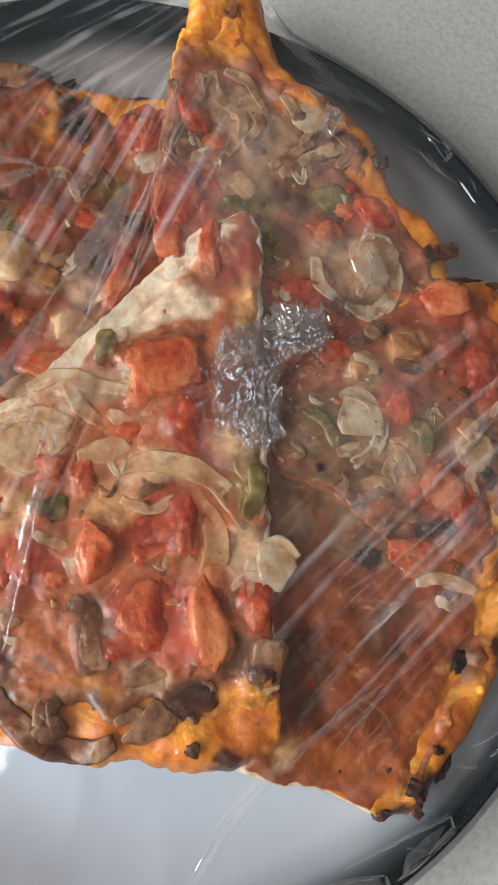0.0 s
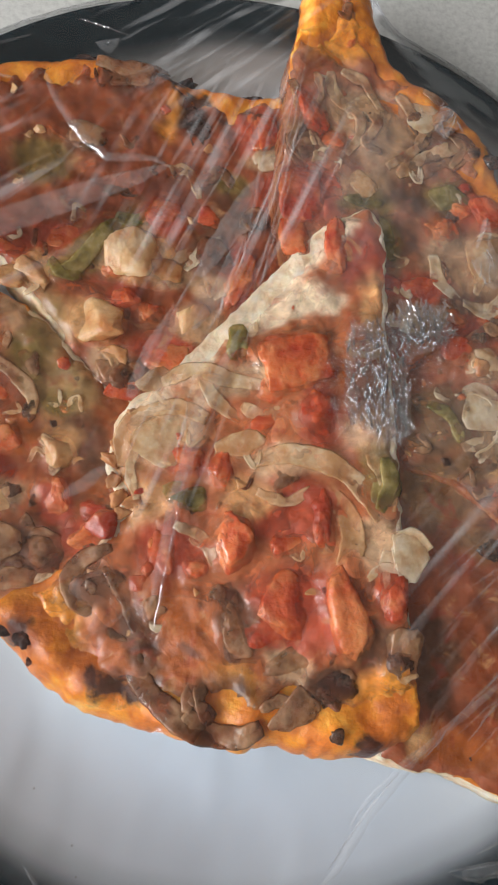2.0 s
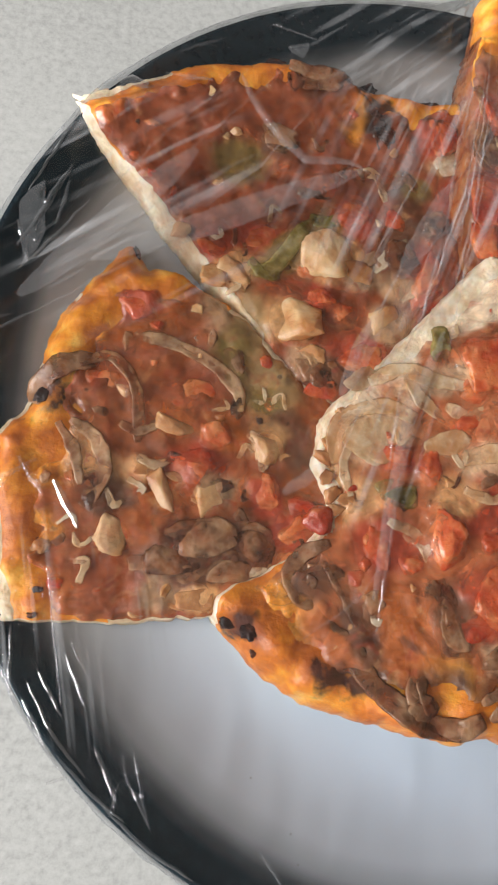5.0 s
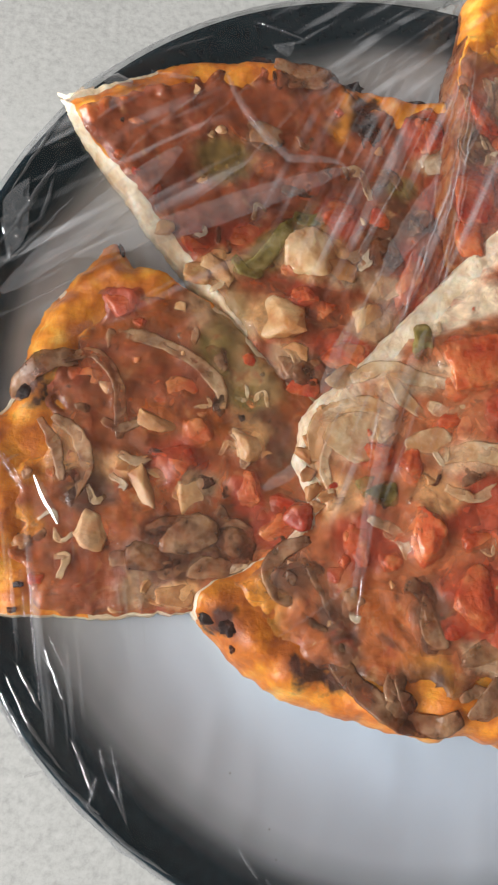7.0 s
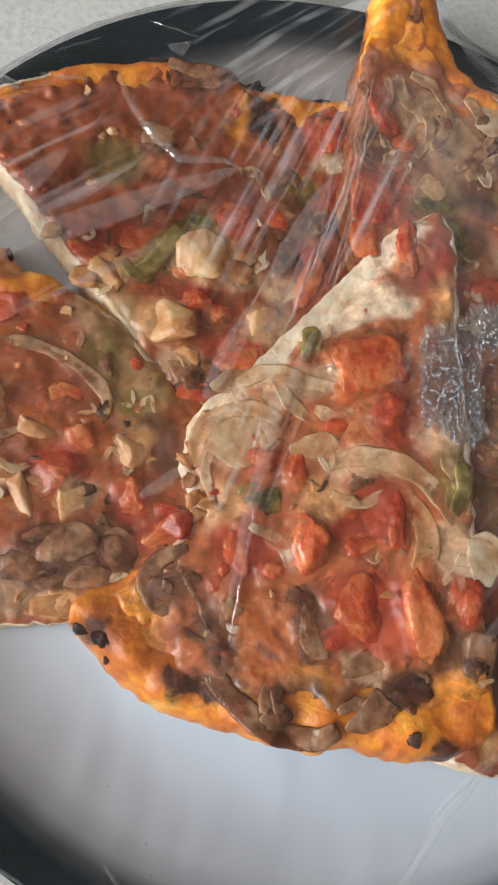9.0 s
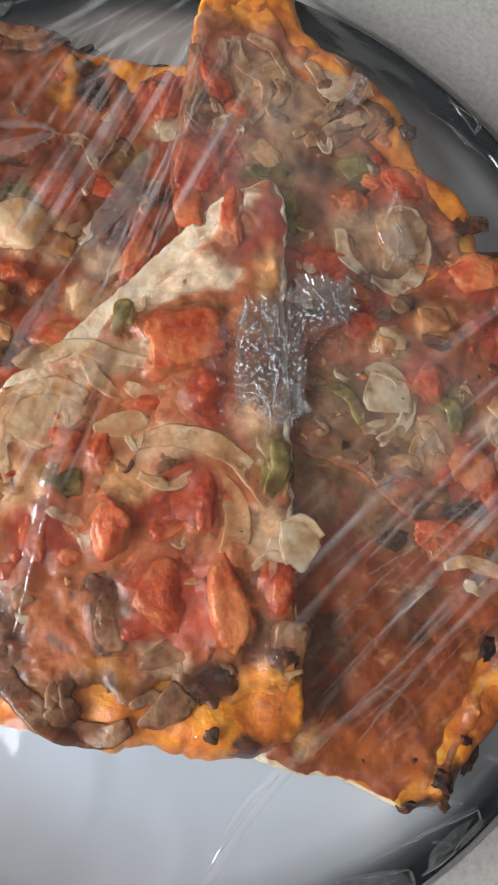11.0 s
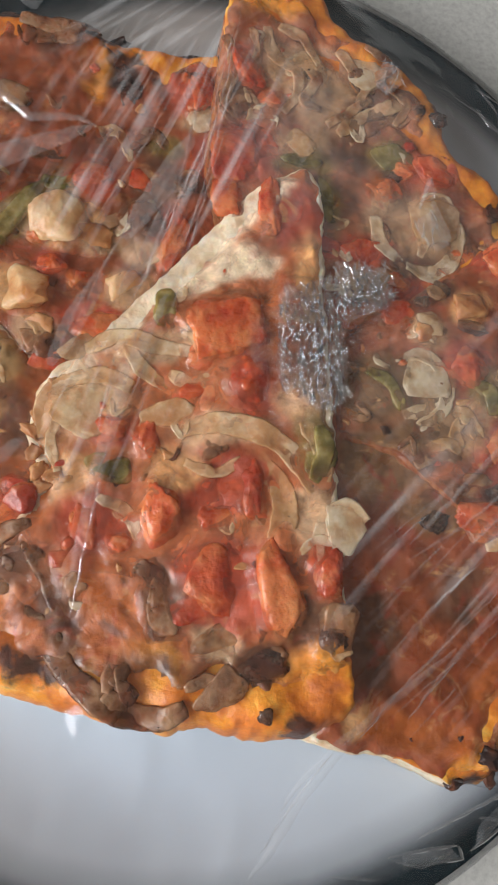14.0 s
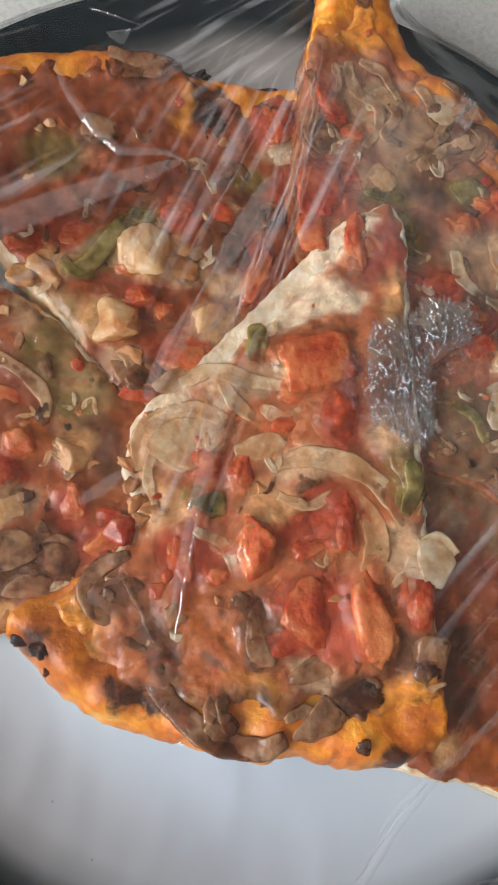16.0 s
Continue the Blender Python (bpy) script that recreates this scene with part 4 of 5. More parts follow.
upper_left.stains += [(RUST, -85.7, 86, 28.2, 18.8, 29), (AMBER, -106.2, 93.2, 10.8, 5, 30), (RUST, -79.8, 67.8, 14.4, 11, -32), (GREENISH, -69, 77.9, 9.6, 7.9, 9), (RUST, -54.5, 99, 14.7, 11.9, 10), (GOLD, -33.3, 100.5, 5.7, 10.5, 9), (SINGED, -23.8, 96.9, 5.4, 8.7, 9), (GOLD, -15, 108.8, 7, 6, 10), (BROWN, -43.6, 109.1, 10.4, 5.7, 10), (BROWN, -57.8, 86.5, 6.3, 5.4, 9), (AMBER, -91.7, 104.6, 10.4, 3.5, 25), (SINGED, -58.4, 113.7, 5.6, 3.3, 10), (REDDISH, -62.4, 55.3, 7.8, 5.2, 7), (CHEESY, -68.8, 43.6, 7.6, 5.9, 7), (GREENISH, -53.7, 50.8, 11.3, 5.2, 47), (GREENISH, -37.9, 63.1, 7.3, 5.5, 7), (CHEESY, -39.7, 50.7, 10.7, 8, 7), (BROWN, -18, 54.2, 8.4, 7.5, 7)]
upper_left.stains += [(SINGED, -5.5, 66.4, 4.8, 4.8, 7), (BEIGE, -29, 46.4, 7.2, 4.5, 7), (REDDISH, -32.5, 64.8, 8.3, 5.5, 8), (REDDISH, -1.6, 97.3, 6, 9, 9), (BEIGE, 1.1, 88.4, 8, 4.6, 9), (BROWN, -13.8, 75.2, 7.7, 5.8, 8), (REDDISH, -30.9, 20.8, 9.7, 7.9, 5), (BROWN, -39.6, 14, 9.4, 5.1, 5), (BEIGE, -46.4, 17.7, 6, 5.1, 5), (CHEESY, -53.3, 30.2, 9.4, 6.8, 6), (HAZEL, -66.7, 27.9, 7.5, 10.8, -29), (HAZEL, -59.6, 9.8, 9, 9, 5), (BEIGE, -20.2, 31.7, 7.2, 6.3, 6), (REDDISH, -42.2, 37.6, 5.3, 4.4, 6), (BROWN, -49.6, 7.2, 7.5, 5, 4), (AMBER, -25, 81.5, 7.6, 5.7, 8), (REDDISH, -8.8, 48.6, 5.6, 11.3, 7), (BROWN, 5.9, 86, 5, 12.1, 8)]
upper_left.stains += [(REDDISH, -75.8, 51.8, 6.7, 4.2, 7), (RUST, -36.5, 103.5, 5, 10.1, 8), (AMBER, -34.4, 109.8, 5.1, 7.7, 8), (SINGED, -27.5, 108.8, 3.4, 6, 8), (GOLD, -21.6, 111.7, 5.2, 3.5, 8), (BROWN, -7.1, 99.5, 7.9, 6.2, 8), (REDDISH, -7.9, 95.4, 5.3, 6.1, 7), (RUST, -23.7, 85.5, 9.3, 7.6, 7), (BROWN, -14.3, 65.5, 7.5, 7.5, 6), (REDDISH, -30.6, 62, 4.9, 4.1, 6), (GREENISH, -11.5, 77.2, 5.1, 4.3, 7), (REDDISH, 5.8, 75.3, 9.6, 9.6, 6), (BEIGE, -18.2, 43.2, 6.5, 4.9, 5), (REDDISH, -29, 22.3, 7.8, 5.4, 4)]
for a in [(-51.3, 30.2, 17.1, 12.7, -2, 9), (-41.8, 51.2, 16, 14.2, -18, 7), (-32.5, 47.4, 12.6, 7.9, -8, 5), (-69.6, 42.1, 10.7, 9.4, -23, 5), (-75.4, 41.4, 7.6, 7.3, 7, 4), (-20.5, 31.5, 10.5, 11.2, 16, 6), (-46.4, 18.6, 10.2, 6.8, 25, 4), (-85.8, 54.1, 6.6, 4.9, 7, 3)]:
    chicken(upper_left, *a)
for a in [(-62, 54.6, 13.8, 8.6, -3, 3), (-32.5, 64.8, 12.9, 10.3, 18, 3.5), (-42.2, 37.6, 8.4, 7.7, 26, 4), (-30.6, 20.9, 14.8, 13.7, 10, 4), (-2, 97.3, 10.8, 16.9, -1, 4), (-42.9, 9.4, 10.2, 6.8, 5, 3), (-8.9, 46.8, 8.3, 18.8, -19, 4), (-46.7, 46.2, 7, 5.3, 7, 3), (-17.7, 66.8, 9.5, 9.5, 8, 3), (-75.7, 50.9, 10, 6.7, 7, 2.5), (-34.4, 33.9, 8.9, 7.1, 6, 3)]:
    tomato(upper_left, *a)
for a in [(5.1, (-65.5, 44.3), (-58.7, 44.8), (-53.3, 50.9), (-48.2, 58.6), (-39.3, 62.8)), (3.7, (-64.7, 47.7), (-60.7, 43.1), (-55.3, 43.4)), (4.6, (-46.8, 62.9), (-40.6, 61.8), (-35.2, 64.5))]:
    pepper(upper_left, *a)
for a in [(5.1, (-4.9, 86.5), (1.1, 89.9), (7.5, 87.9)), (3.7, (-25.3, 48.6), (-19.8, 54.9), (-14.1, 59.5)), (3.7, (-32.4, 80.4), (-25, 79.5), (-21.4, 72.1)), (3.1, (-49.8, 22.6), (-45.6, 19.5), (-43.8, 13.6)), (3.7, (-16.4, 40.3), (-10.8, 44.7), (-6.8, 52.7))]:
    onion(upper_left, *a)
for a in [(6.2, (-25.3, 51.4), (-17.9, 55.2), (-14.4, 49.9)), (5.1, (-43, 12.8), (-36.1, 16.9), (-29.2, 13.1)), (5, (-39.7, 52.5), (-32.5, 50.6), (-23.5, 54.5)), (4.3, (-61.4, 87.9), (-56, 84.8), (-50.7, 87.6)), (3.9, (-50.5, 72), (-43.3, 71), (-36.1, 76)), (5.7, (-10.3, 61.9), (-4.5, 67.5), (0.2, 65.2)), (4.5, (-54.7, 111.2), (-43.6, 110.1), (-32.3, 115.3)), (4.5, (-23.2, 75.8), (-15.6, 80.9), (-9.9, 77.7))]:
    brown_strip(upper_left, *a)
for a in [(-16.1, 52.5, 13.1, 11.9, 7, 2.6), (-39.6, 14.8, 13.7, 10.3, 15, 2.6), (-5.5, 66.4, 8.5, 8.9, 7, 2.4), (-43.6, 109.1, 17, 9.5, 10, 1.8), (-46.4, 15.1, 8.5, 6.8, 5, 2.2), (-56.1, 88.7, 10.9, 9.1, 9, 1.8)]:
    mushroom_piece(upper_left, *a)
for a in [(-23.8, 96.3, 8.5, 13.5, 9), (-39.7, 55.3, 7.2, 5.4, 7), (-60.9, -1.1, 2.3, 3.2, 4), (-56, 84.4, 5.4, 3.6, 9), (-6.5, 65.3, 5.8, 5.8, 7)]:
    olive(upper_left, *a)
for a in [(-58.4, 114.3, 9.3, 3.7, 10, 1.6), (-26.5, 112.1, 6.7, 5.9, 10, 2), (-5.1, 110.5, 8.1, 3.2, 10, 2), (-34.2, 116, 5.8, 3.1, 10, 2)]:
    char(upper_left, *a)
for a in [(1.1, 88.6, 12, 8, 19, 2.4)]:
    onion_piece(upper_left, *a)
left.stains += [(BEIGE, -71.6, 33.1, 5.8, 9.1, -24), (HAZEL, -66.4, 23.2, 7.5, 10.8, -25), (HAZEL, -58.5, 8.5, 9.9, 9.9, 5), (GREENISH, -59.3, 5, 4.9, 4.1, 4), (MURKY, -66.8, 38.9, 6.7, 5.1, 6), (BROWN, -54.2, -4.5, 7.4, 6.6, 4), (RUST, -101.2, 18.2, 15.4, 5.4, 5), (AMBER, -98.8, 28.5, 19.6, 10.2, 6), (GOLD, -110.9, 23.9, 6.9, 6.9, 6), (REDDISH, -96.6, 30.5, 6.3, 5.5, 6), (SINGED, -118.6, 7.7, 7.4, 3.7, 30), (RUST, -105.1, 8, 9.8, 6.1, 5), (RUST, -80.3, 6.7, 11.1, 7.9, 5), (GREENISH, -68.7, 17.8, 4.9, 9, 5), (AMBER, -84.5, -3.4, 7, 6.2, 4), (GOLD, -118.9, -13.5, 7.9, 9.3, 4), (CHEESY, -109.5, -12.9, 5.1, 8, 4), (CHEESY, -97.3, -18.4, 7.4, 4.5, 3)]
left.stains += [(REDDISH, -77.8, -14.9, 8.5, 7, 3), (CHEESY, -59, -8.1, 6.5, 6.5, 4), (BROWN, -101.3, -24.7, 6.6, 6.6, 3), (AMBER, -97.7, -35, 8, 6.6, 2), (SINGED, -76.8, -35.7, 11.4, 6.1, 2), (BROWN, -79.6, -41.8, 15, 6.7, 2), (BROWN, -63, -35.2, 8.6, 7.8, 2), (BEIGE, -88, -50.1, 6.6, 3.7, 1), (CHEESY, -76.9, -51.2, 6.7, 3, 1), (AMBER, -116.5, -48.6, 8.3, 8.3, 1), (RUST, -101.3, -45.4, 8.6, 10.7, 2), (REDDISH, -58.6, -22.5, 4.8, 6.4, 3), (REDDISH, -48.9, -32.3, 8.8, 6.4, 2), (AMBER, -88, -24, 5.3, 6.8, 3), (GOLD, -119.2, -34.4, 6.3, 4.2, 2), (BEIGE, -72.8, -21.7, 5.4, 5.4, 3), (RUST, -60.4, -14.7, 6.4, 4.8, 3), (BROWN, -49.1, -10.8, 4.9, 7.4, 3)]
left.stains += [(AMBER, -70.3, -5.6, 5.6, 5.6, 4)]
for a in [(3.6, (-111.4, 10.7), (-103.3, 14.3), (-96.7, 7.4), (-94.8, -0.9), (-94.6, -9.6)), (4.1, (-96.7, 20.6), (-87.3, 19.8), (-75.9, 15.1), (-67.8, 7.7), (-66.3, 0.9)), (3.8, (-112.8, -4.6), (-106.2, -8.8), (-103, -17.9), (-106.3, -26.4)), (3.2, (-116, -5.6), (-111.3, -13), (-109.1, -22.1)), (3, (-94.6, -13.5), (-90, -15.6), (-85.5, -13.8)), (3.2, (-63.9, -5.2), (-58.9, -9.8), (-60.4, -16.3)), (2.7, (-99.7, -4.4), (-95.1, -6.5), (-89.1, -4.5))]:
    onion_dark(left, *a)
for a in [(5.8, (-122.5, -0.6), (-120.6, 5.9), (-115.1, 10.4), (-107.7, 12.6)), (4.9, (-107.3, -26.5), (-106, -20.4), (-101.1, -17)), (4.5, (-84.9, -25.4), (-77.4, -21.9), (-68.2, -19.9)), (5, (-88.8, -36.1), (-80, -32.8), (-70.8, -34.7)), (4.4, (-89.9, -43.6), (-80.9, -44.8), (-72, -43)), (4.3, (-67.6, -36.9), (-61.6, -32), (-56.7, -36.5))]:
    brown_strip(left, *a)
for a in [(-75.3, -35.6, 16.7, 10.7, 12, 2.8), (-84.1, -41.2, 13.4, 8.9, 2, 2.6), (-63.7, -37.5, 14, 10.9, 2, 2.6), (-68.9, -44.4, 13.7, 7.6, 2, 2.6), (-69.4, 14.3, 8.2, 9.8, 5, 2)]:
    mushroom_piece(left, *a)
for a in [(-78.3, -15.7, 13, 10.8, 8, 5), (-73.4, -6.6, 9.5, 9.5, 4, 3.5), (-58.7, -21.8, 7, 11.2, 13, 4), (-48.1, -32.3, 14.5, 9.7, 22, 4), (-53.5, -40.2, 11.1, 6.3, 22, 3), (-96.6, 30.5, 11.1, 9.5, 6, 2), (-80.2, 5.1, 14.2, 9.5, 4, 1.6), (-105, 6.4, 10.6, 7.6, 5, 1.6), (-49, -25.2, 9.7, 6.5, 3, 3)]:
    tomato(left, *a)
for a in [(-73.7, -23.6, 9.9, 9.3, 23, 4), (-88.1, -22.8, 6.6, 12.1, 18, 3.5), (-99.9, -35.1, 8.7, 10.2, -18, 3), (-59, -8.5, 9.1, 9.7, 4, 4), (-90.8, -15.2, 9.1, 5.1, 13, 3), (-84.5, -3.4, 10.9, 8.4, 4, 2.5), (-77.7, -51.3, 10.4, 5.4, 1, 4)]:
    chicken(left, *a)
for a in [(-105.7, -24.9, 5.8, 7.3, 3), (-84, -12.9, 4.6, 3.4, 3), (-67.3, 1.9, 3.9, 6.5, 4), (-79.8, -38, 9, 5.4, 2)]:
    olive(left, *a)
for a in [(-89.5, -49.4, 5.8, 3.8, 1), (-84.7, -52.1, 5, 3.8, 1), (-92.8, -54.5, 4.3, 2.9, 1), (-74.6, -53.4, 4.5, 3, 1), (-115, -34.2, 2.3, 2.5, 2), (-82, -53.5, 3.8, 3.2, 1)]:
    crumb(left, *a)
for a in [(-97.4, 48.7, 2.3, 6.4, 17, 4), (-117.3, -49.5, 2.8, 2.2, 1, 1.2), (-117.6, -36.5, 12.6, 1.1, 5, 1), (-120.3, 1.9, 5.8, 4.4, 24, 2), (-118.7, -55.7, 2.7, 1.9, 1, 1.5)]:
    char(left, *a)
top.stains += [(GOLD, 21.4, 126.7, 13.6, 8.2, 9), (AMBER, 39.4, 115.1, 11.1, 5.5, 9), (RUST, 12.7, 115, 7.9, 4.4, 9), (REDDISH, 12.1, 99, 6.9, 8.6, 8), (BROWN, 8, 88.8, 5.9, 8.5, 7), (BEIGE, 26.8, 101.1, 14.2, 9.8, 8), (BEIGE, 39.1, 89, 13.4, 9.9, 7), (BROWN, 51.7, 90.6, 12.8, 6.4, 27), (BEIGE, 53.8, 104.9, 10.3, 6.5, 8), (AMBER, 64.8, 100.3, 7.6, 7.6, 8), (GOLD, 69.3, 94.8, 7.6, 10.4, 7), (SINGED, 70.9, 88.6, 3.8, 2.8, 7), (REDDISH, 8.4, 70.1, 11.6, 10.8, 6), (BEIGE, 28.6, 76.2, 8.7, 6.1, 7), (GREENISH, 28.6, 69.6, 9.5, 3.4, 6), (BROWN, 44.2, 74.2, 7.1, 7.1, 6), (GREENISH, 54.9, 74.4, 7.2, 6.3, 6), (REDDISH, 68.3, 71.1, 11.1, 7.4, 6)]
top.stains += [(AMBER, 52.8, 62.8, 7.1, 5.3, 6), (BEIGE, 56, 51.1, 10.6, 11.5, 5), (BEIGE, 68.4, 52.2, 10, 12.7, 5), (BROWN, 37.1, 58.5, 6, 7.8, 6), (REDDISH, 43.7, 42.8, 11.1, 5.1, 5), (GREENISH, 35, 58.3, 2.6, 10.3, 6), (AMBER, 87.7, 69.2, 8.6, 10.5, -34), (REDDISH, -0.5, 40.8, 4.7, 5.5, 5), (RUST, 81.8, 64.8, 7.5, 7.5, 6), (REDDISH, 43.4, 21.9, 10, 9.2, 4), (BROWN, 59.1, 38.7, 7.9, 5.3, 4), (RUST, 74.1, 58.3, 5.5, 6.4, 5), (BEIGE, 45.2, 32.3, 7.6, 5.1, 4), (REDDISH, 57.1, 29.7, 7.8, 4.3, 4)]
for a in [(11.6, 99, 10.4, 15.5, 13, 4), (8.1, 69.2, 18.2, 18.2, 21, 5), (15.8, 75.6, 10.2, 15.2, 7, 4), (68.8, 70.7, 15.5, 11.1, -9, 4), (52.8, 62.8, 11.4, 8.9, 6, 4), (45.7, 42.6, 15.5, 7.9, 5, 3), (60.1, 70.2, 9.1, 7.3, 6, 3), (35.2, 43.9, 10.1, 6.8, 5, 3), (44.2, 21.1, 15.1, 11.7, 4, 3), (5.5, 55.4, 9.7, 14.6, 6, 4), (18.2, 90.1, 8.6, 8.6, 7, 3), (77, 43.7, 12.7, 8, 5, 3), (55.5, 34.9, 10.4, 6.9, 4, 3)]:
    tomato(top, *a)
for a in [(3.9, (17.6, 113.8), (19.4, 105), (26.4, 100.1), (26.8, 92.2), (22.5, 85.9)), (3.6, (28.6, 104.3), (32.4, 96.9), (28.6, 89.9), (34.1, 87.9)), (3.7, (39.3, 107.9), (44.6, 101.6), (50.9, 96)), (3.3, (45.4, 90.7), (50, 99.3), (57.5, 103.4)), (4.6, (39, 80.2), (48.9, 87.8), (61.8, 93.4)), (3.8, (5, 108.9), (8.2, 97.5), (5, 87.5), (9.8, 81.1)), (3.4, (11.3, 92.1), (13.5, 84.8), (11.6, 77.9)), (3.3, (55.5, 97), (60.8, 91.7), (57, 85.3)), (3.5, (35.5, 82.7), (42.6, 87.5), (49.9, 94.3)), (3.6, (21.4, 114.4), (28.6, 111.4), (33.9, 102.1)), (3.3, (47.5, 109.1), (53, 106.8), (57.7, 109.5))]:
    onion_dark(top, *a)
for a in [(2.8, (12.7, 113), (14.5, 105.3), (12.9, 99.2))]:
    onion_dark(top, *a)
for a in [(5.3, (58.2, 39.5), (67.4, 37.2), (73.9, 46.2), (72.4, 59.7)), (4.2, (49.1, 54.1), (50.6, 45.2), (56.5, 40.3)), (4, (63.3, 59.2), (68.8, 61.6), (74.1, 58.3)), (3.2, (25, 98.9), (30.3, 102.6), (35.6, 100.3)), (3.5, (62.7, 42.6), (64.8, 50), (63.2, 55.4))]:
    onion(top, *a)
for a in [(68.1, 54, 15.2, 16.3, 5, 2.6), (27.9, 75.7, 8, 8.7, 37, 2.4), (50.1, 101.3, 16.7, 11.1, 8, 1.6), (43.5, 32.2, 13.5, 8.5, 4, 1.4), (26.8, 103.1, 10.7, 7.1, 38, 1.6)]:
    onion_piece(top, *a)
for a in [(4.6, (42.5, 77.8), (51.5, 84.6), (62.6, 89)), (4.7, (4.6, 90.3), (6.8, 83.9), (10.7, 80.6)), (4.4, (53.6, 93.8), (59.1, 95.5), (64.5, 92.2)), (5.7, (90.8, 59.9), (87, 57.7), (83.3, 58.3))]:
    brown_strip(top, *a)
for a in [(54.9, 74.2, 13.4, 9.8, 6, 2.6), (27.2, 70, 15.5, 4.5, 1, 2), (35, 59.2, 4.8, 15.5, 6, 1.6)]:
    pepper_piece(top, *a)
for a in [(31.7, 100.6, 6.5, 5.7, 8), (70.9, 88.6, 5.7, 4.9, 7), (64.5, 90.2, 4.5, 3.7, 7), (56.5, 67.9, 4.7, 3.6, 6)]:
    olive(top, *a)
for a in [(91.8, 60.4, 8.4, 5.7, 5, 2), (48.2, 100.1, 11.1, 9.2, 8, 2), (9.7, 87.1, 8.5, 10.2, 7, 2.2)]:
    mushroom_piece(top, *a)
right_up.stains += [(REDDISH, 88.2, 41.5, 11.9, 8.2, 5), (SINGED, 96.1, 49.9, 6.5, 2.4, 5), (RUST, 75, 28, 9.7, 7.9, 4), (CHEESY, 75.2, 26, 6.1, 5.3, 4), (REDDISH, 97.7, 22.5, 8.2, 11.8, 4), (REDDISH, 73, 6.6, 7.7, 8.6, 3), (MURKY, 47.1, 1.3, 13.8, 10.5, 3), (MURKY, 60.1, 0.3, 10, 9.1, 2), (GREENISH, 79.5, 1.1, 6.9, 6.9, 2), (BEIGE, 69.7, -9.1, 10, 9.2, 2), (MURKY, 58.1, -11.8, 9, 4.1, 2), (REDDISH, 82.7, -17.5, 10.2, 8.5, 1), (SINGED, 80.3, -27.8, 6.7, 3, 1), (AMBER, 79.1, -35.5, 13.2, 6.6, 1), (BEIGE, 94.7, -4.9, 8.8, 7.9, 2), (BROWN, 67.1, -29.5, 7.3, 5.7, 1), (REDDISH, 92.5, -22.8, 7.7, 6.9, 1), (MURKY, 43.6, -16.2, 8.7, 6.3, 2)]
right_up.stains += [(RUST, 57.7, 25.1, 7.7, 7.7, 4), (BEIGE, 62.5, 18.6, 6, 5.1, 3), (AMBER, 95.5, -49, 5, 10, 0), (BROWN, 64.7, 30.8, 6.1, 5.2, 4), (BEIGE, 84.2, -44.5, 7.4, 4.1, 0), (BROWN, 54.6, -20.5, 7.2, 4.8, 1), (REDDISH, 87.9, 41, 9.4, 6.8, 5), (AMBER, 107.2, 46.3, 9.8, 8, 5), (RUST, 109.4, 30.7, 7, 9.7, 4), (REDDISH, 104.9, 16.8, 9.4, 6.9, 4), (BEIGE, 104.6, -7.6, 5.8, 7.5, 2), (REDDISH, 86.3, -14.5, 9.6, 7.2, 2), (RUST, 101.6, -24.7, 7.3, 7.3, 1), (GOLD, 103.2, -45.4, 6.4, 8.7, 0), (AMBER, 100.9, -54, 5.5, 7.1, 0)]
for a in [(88.5, 41.2, 17.5, 12.8, 10, 4), (73.2, 7.1, 11.3, 14.4, -22, 5), (82.7, -16.4, 16.3, 14.3, 32, 4), (97.5, 20.8, 10.2, 18.2, -12, 4), (91.2, -22, 10.3, 10.3, 1, 4), (79.1, -34.7, 24.8, 9.9, -7, 3), (67, 4.7, 10.1, 8.4, 3, 3), (54.2, 23.2, 10.1, 8.4, 4, 3), (89, 27.2, 9, 7.2, 4, 2.5)]:
    tomato(right_up, *a)
for a in [(4, (51.9, 9.4), (60.5, 11), (66.3, 4.1), (64.9, -4.7), (57.8, -9.8)), (3.6, (53.4, -6.5), (60, -4.6), (64.8, 0.5)), (4, (68.3, -4.3), (73.1, -7.3), (75.3, -13.7)), (3.6, (59.6, -15.7), (66.2, -14), (69.3, -17)), (4.5, (89.1, -3.5), (95, -1.6), (99.9, -5.6)), (3.5, (94.6, -18), (92.3, -13.2), (95.4, -7.4), (100.7, -6.4)), (3.4, (55.7, 16.5), (60.8, 18.5), (64.1, 15.4)), (3.6, (69.4, -15.5), (68, -10.7), (71.5, -5.8)), (3.6, (74.6, -41.9), (82.8, -40.6), (91.7, -44.2))]:
    onion(right_up, *a)
for a in [(60.2, 2.7, 13.3, 13.3, 3, 1.4), (94.7, -4.9, 12.3, 10.5, 2, 2), (62.6, 20.3, 10.2, 6.8, 4, 1.8)]:
    onion_piece(right_up, *a)
for a in [(75.2, 26, 10.5, 8.8, 4, 3.5), (60.8, 17.7, 8.5, 5.8, 3, 3), (92.6, 1.7, 8.8, 8.8, 2, 3)]:
    chicken(right_up, *a)
for a in [(4.8, (40.7, 5), (47.1, 2.9), (55.3, 4.1)), (4.2, (53.2, -13.6), (59.7, -11), (67.8, -13.9)), (4.5, (71.1, 20.9), (78, 19.6), (83.4, 21.6)), (3.9, (56.2, -20.5), (62.8, -17.2), (69.3, -18.6))]:
    brown_strip(right_up, *a)
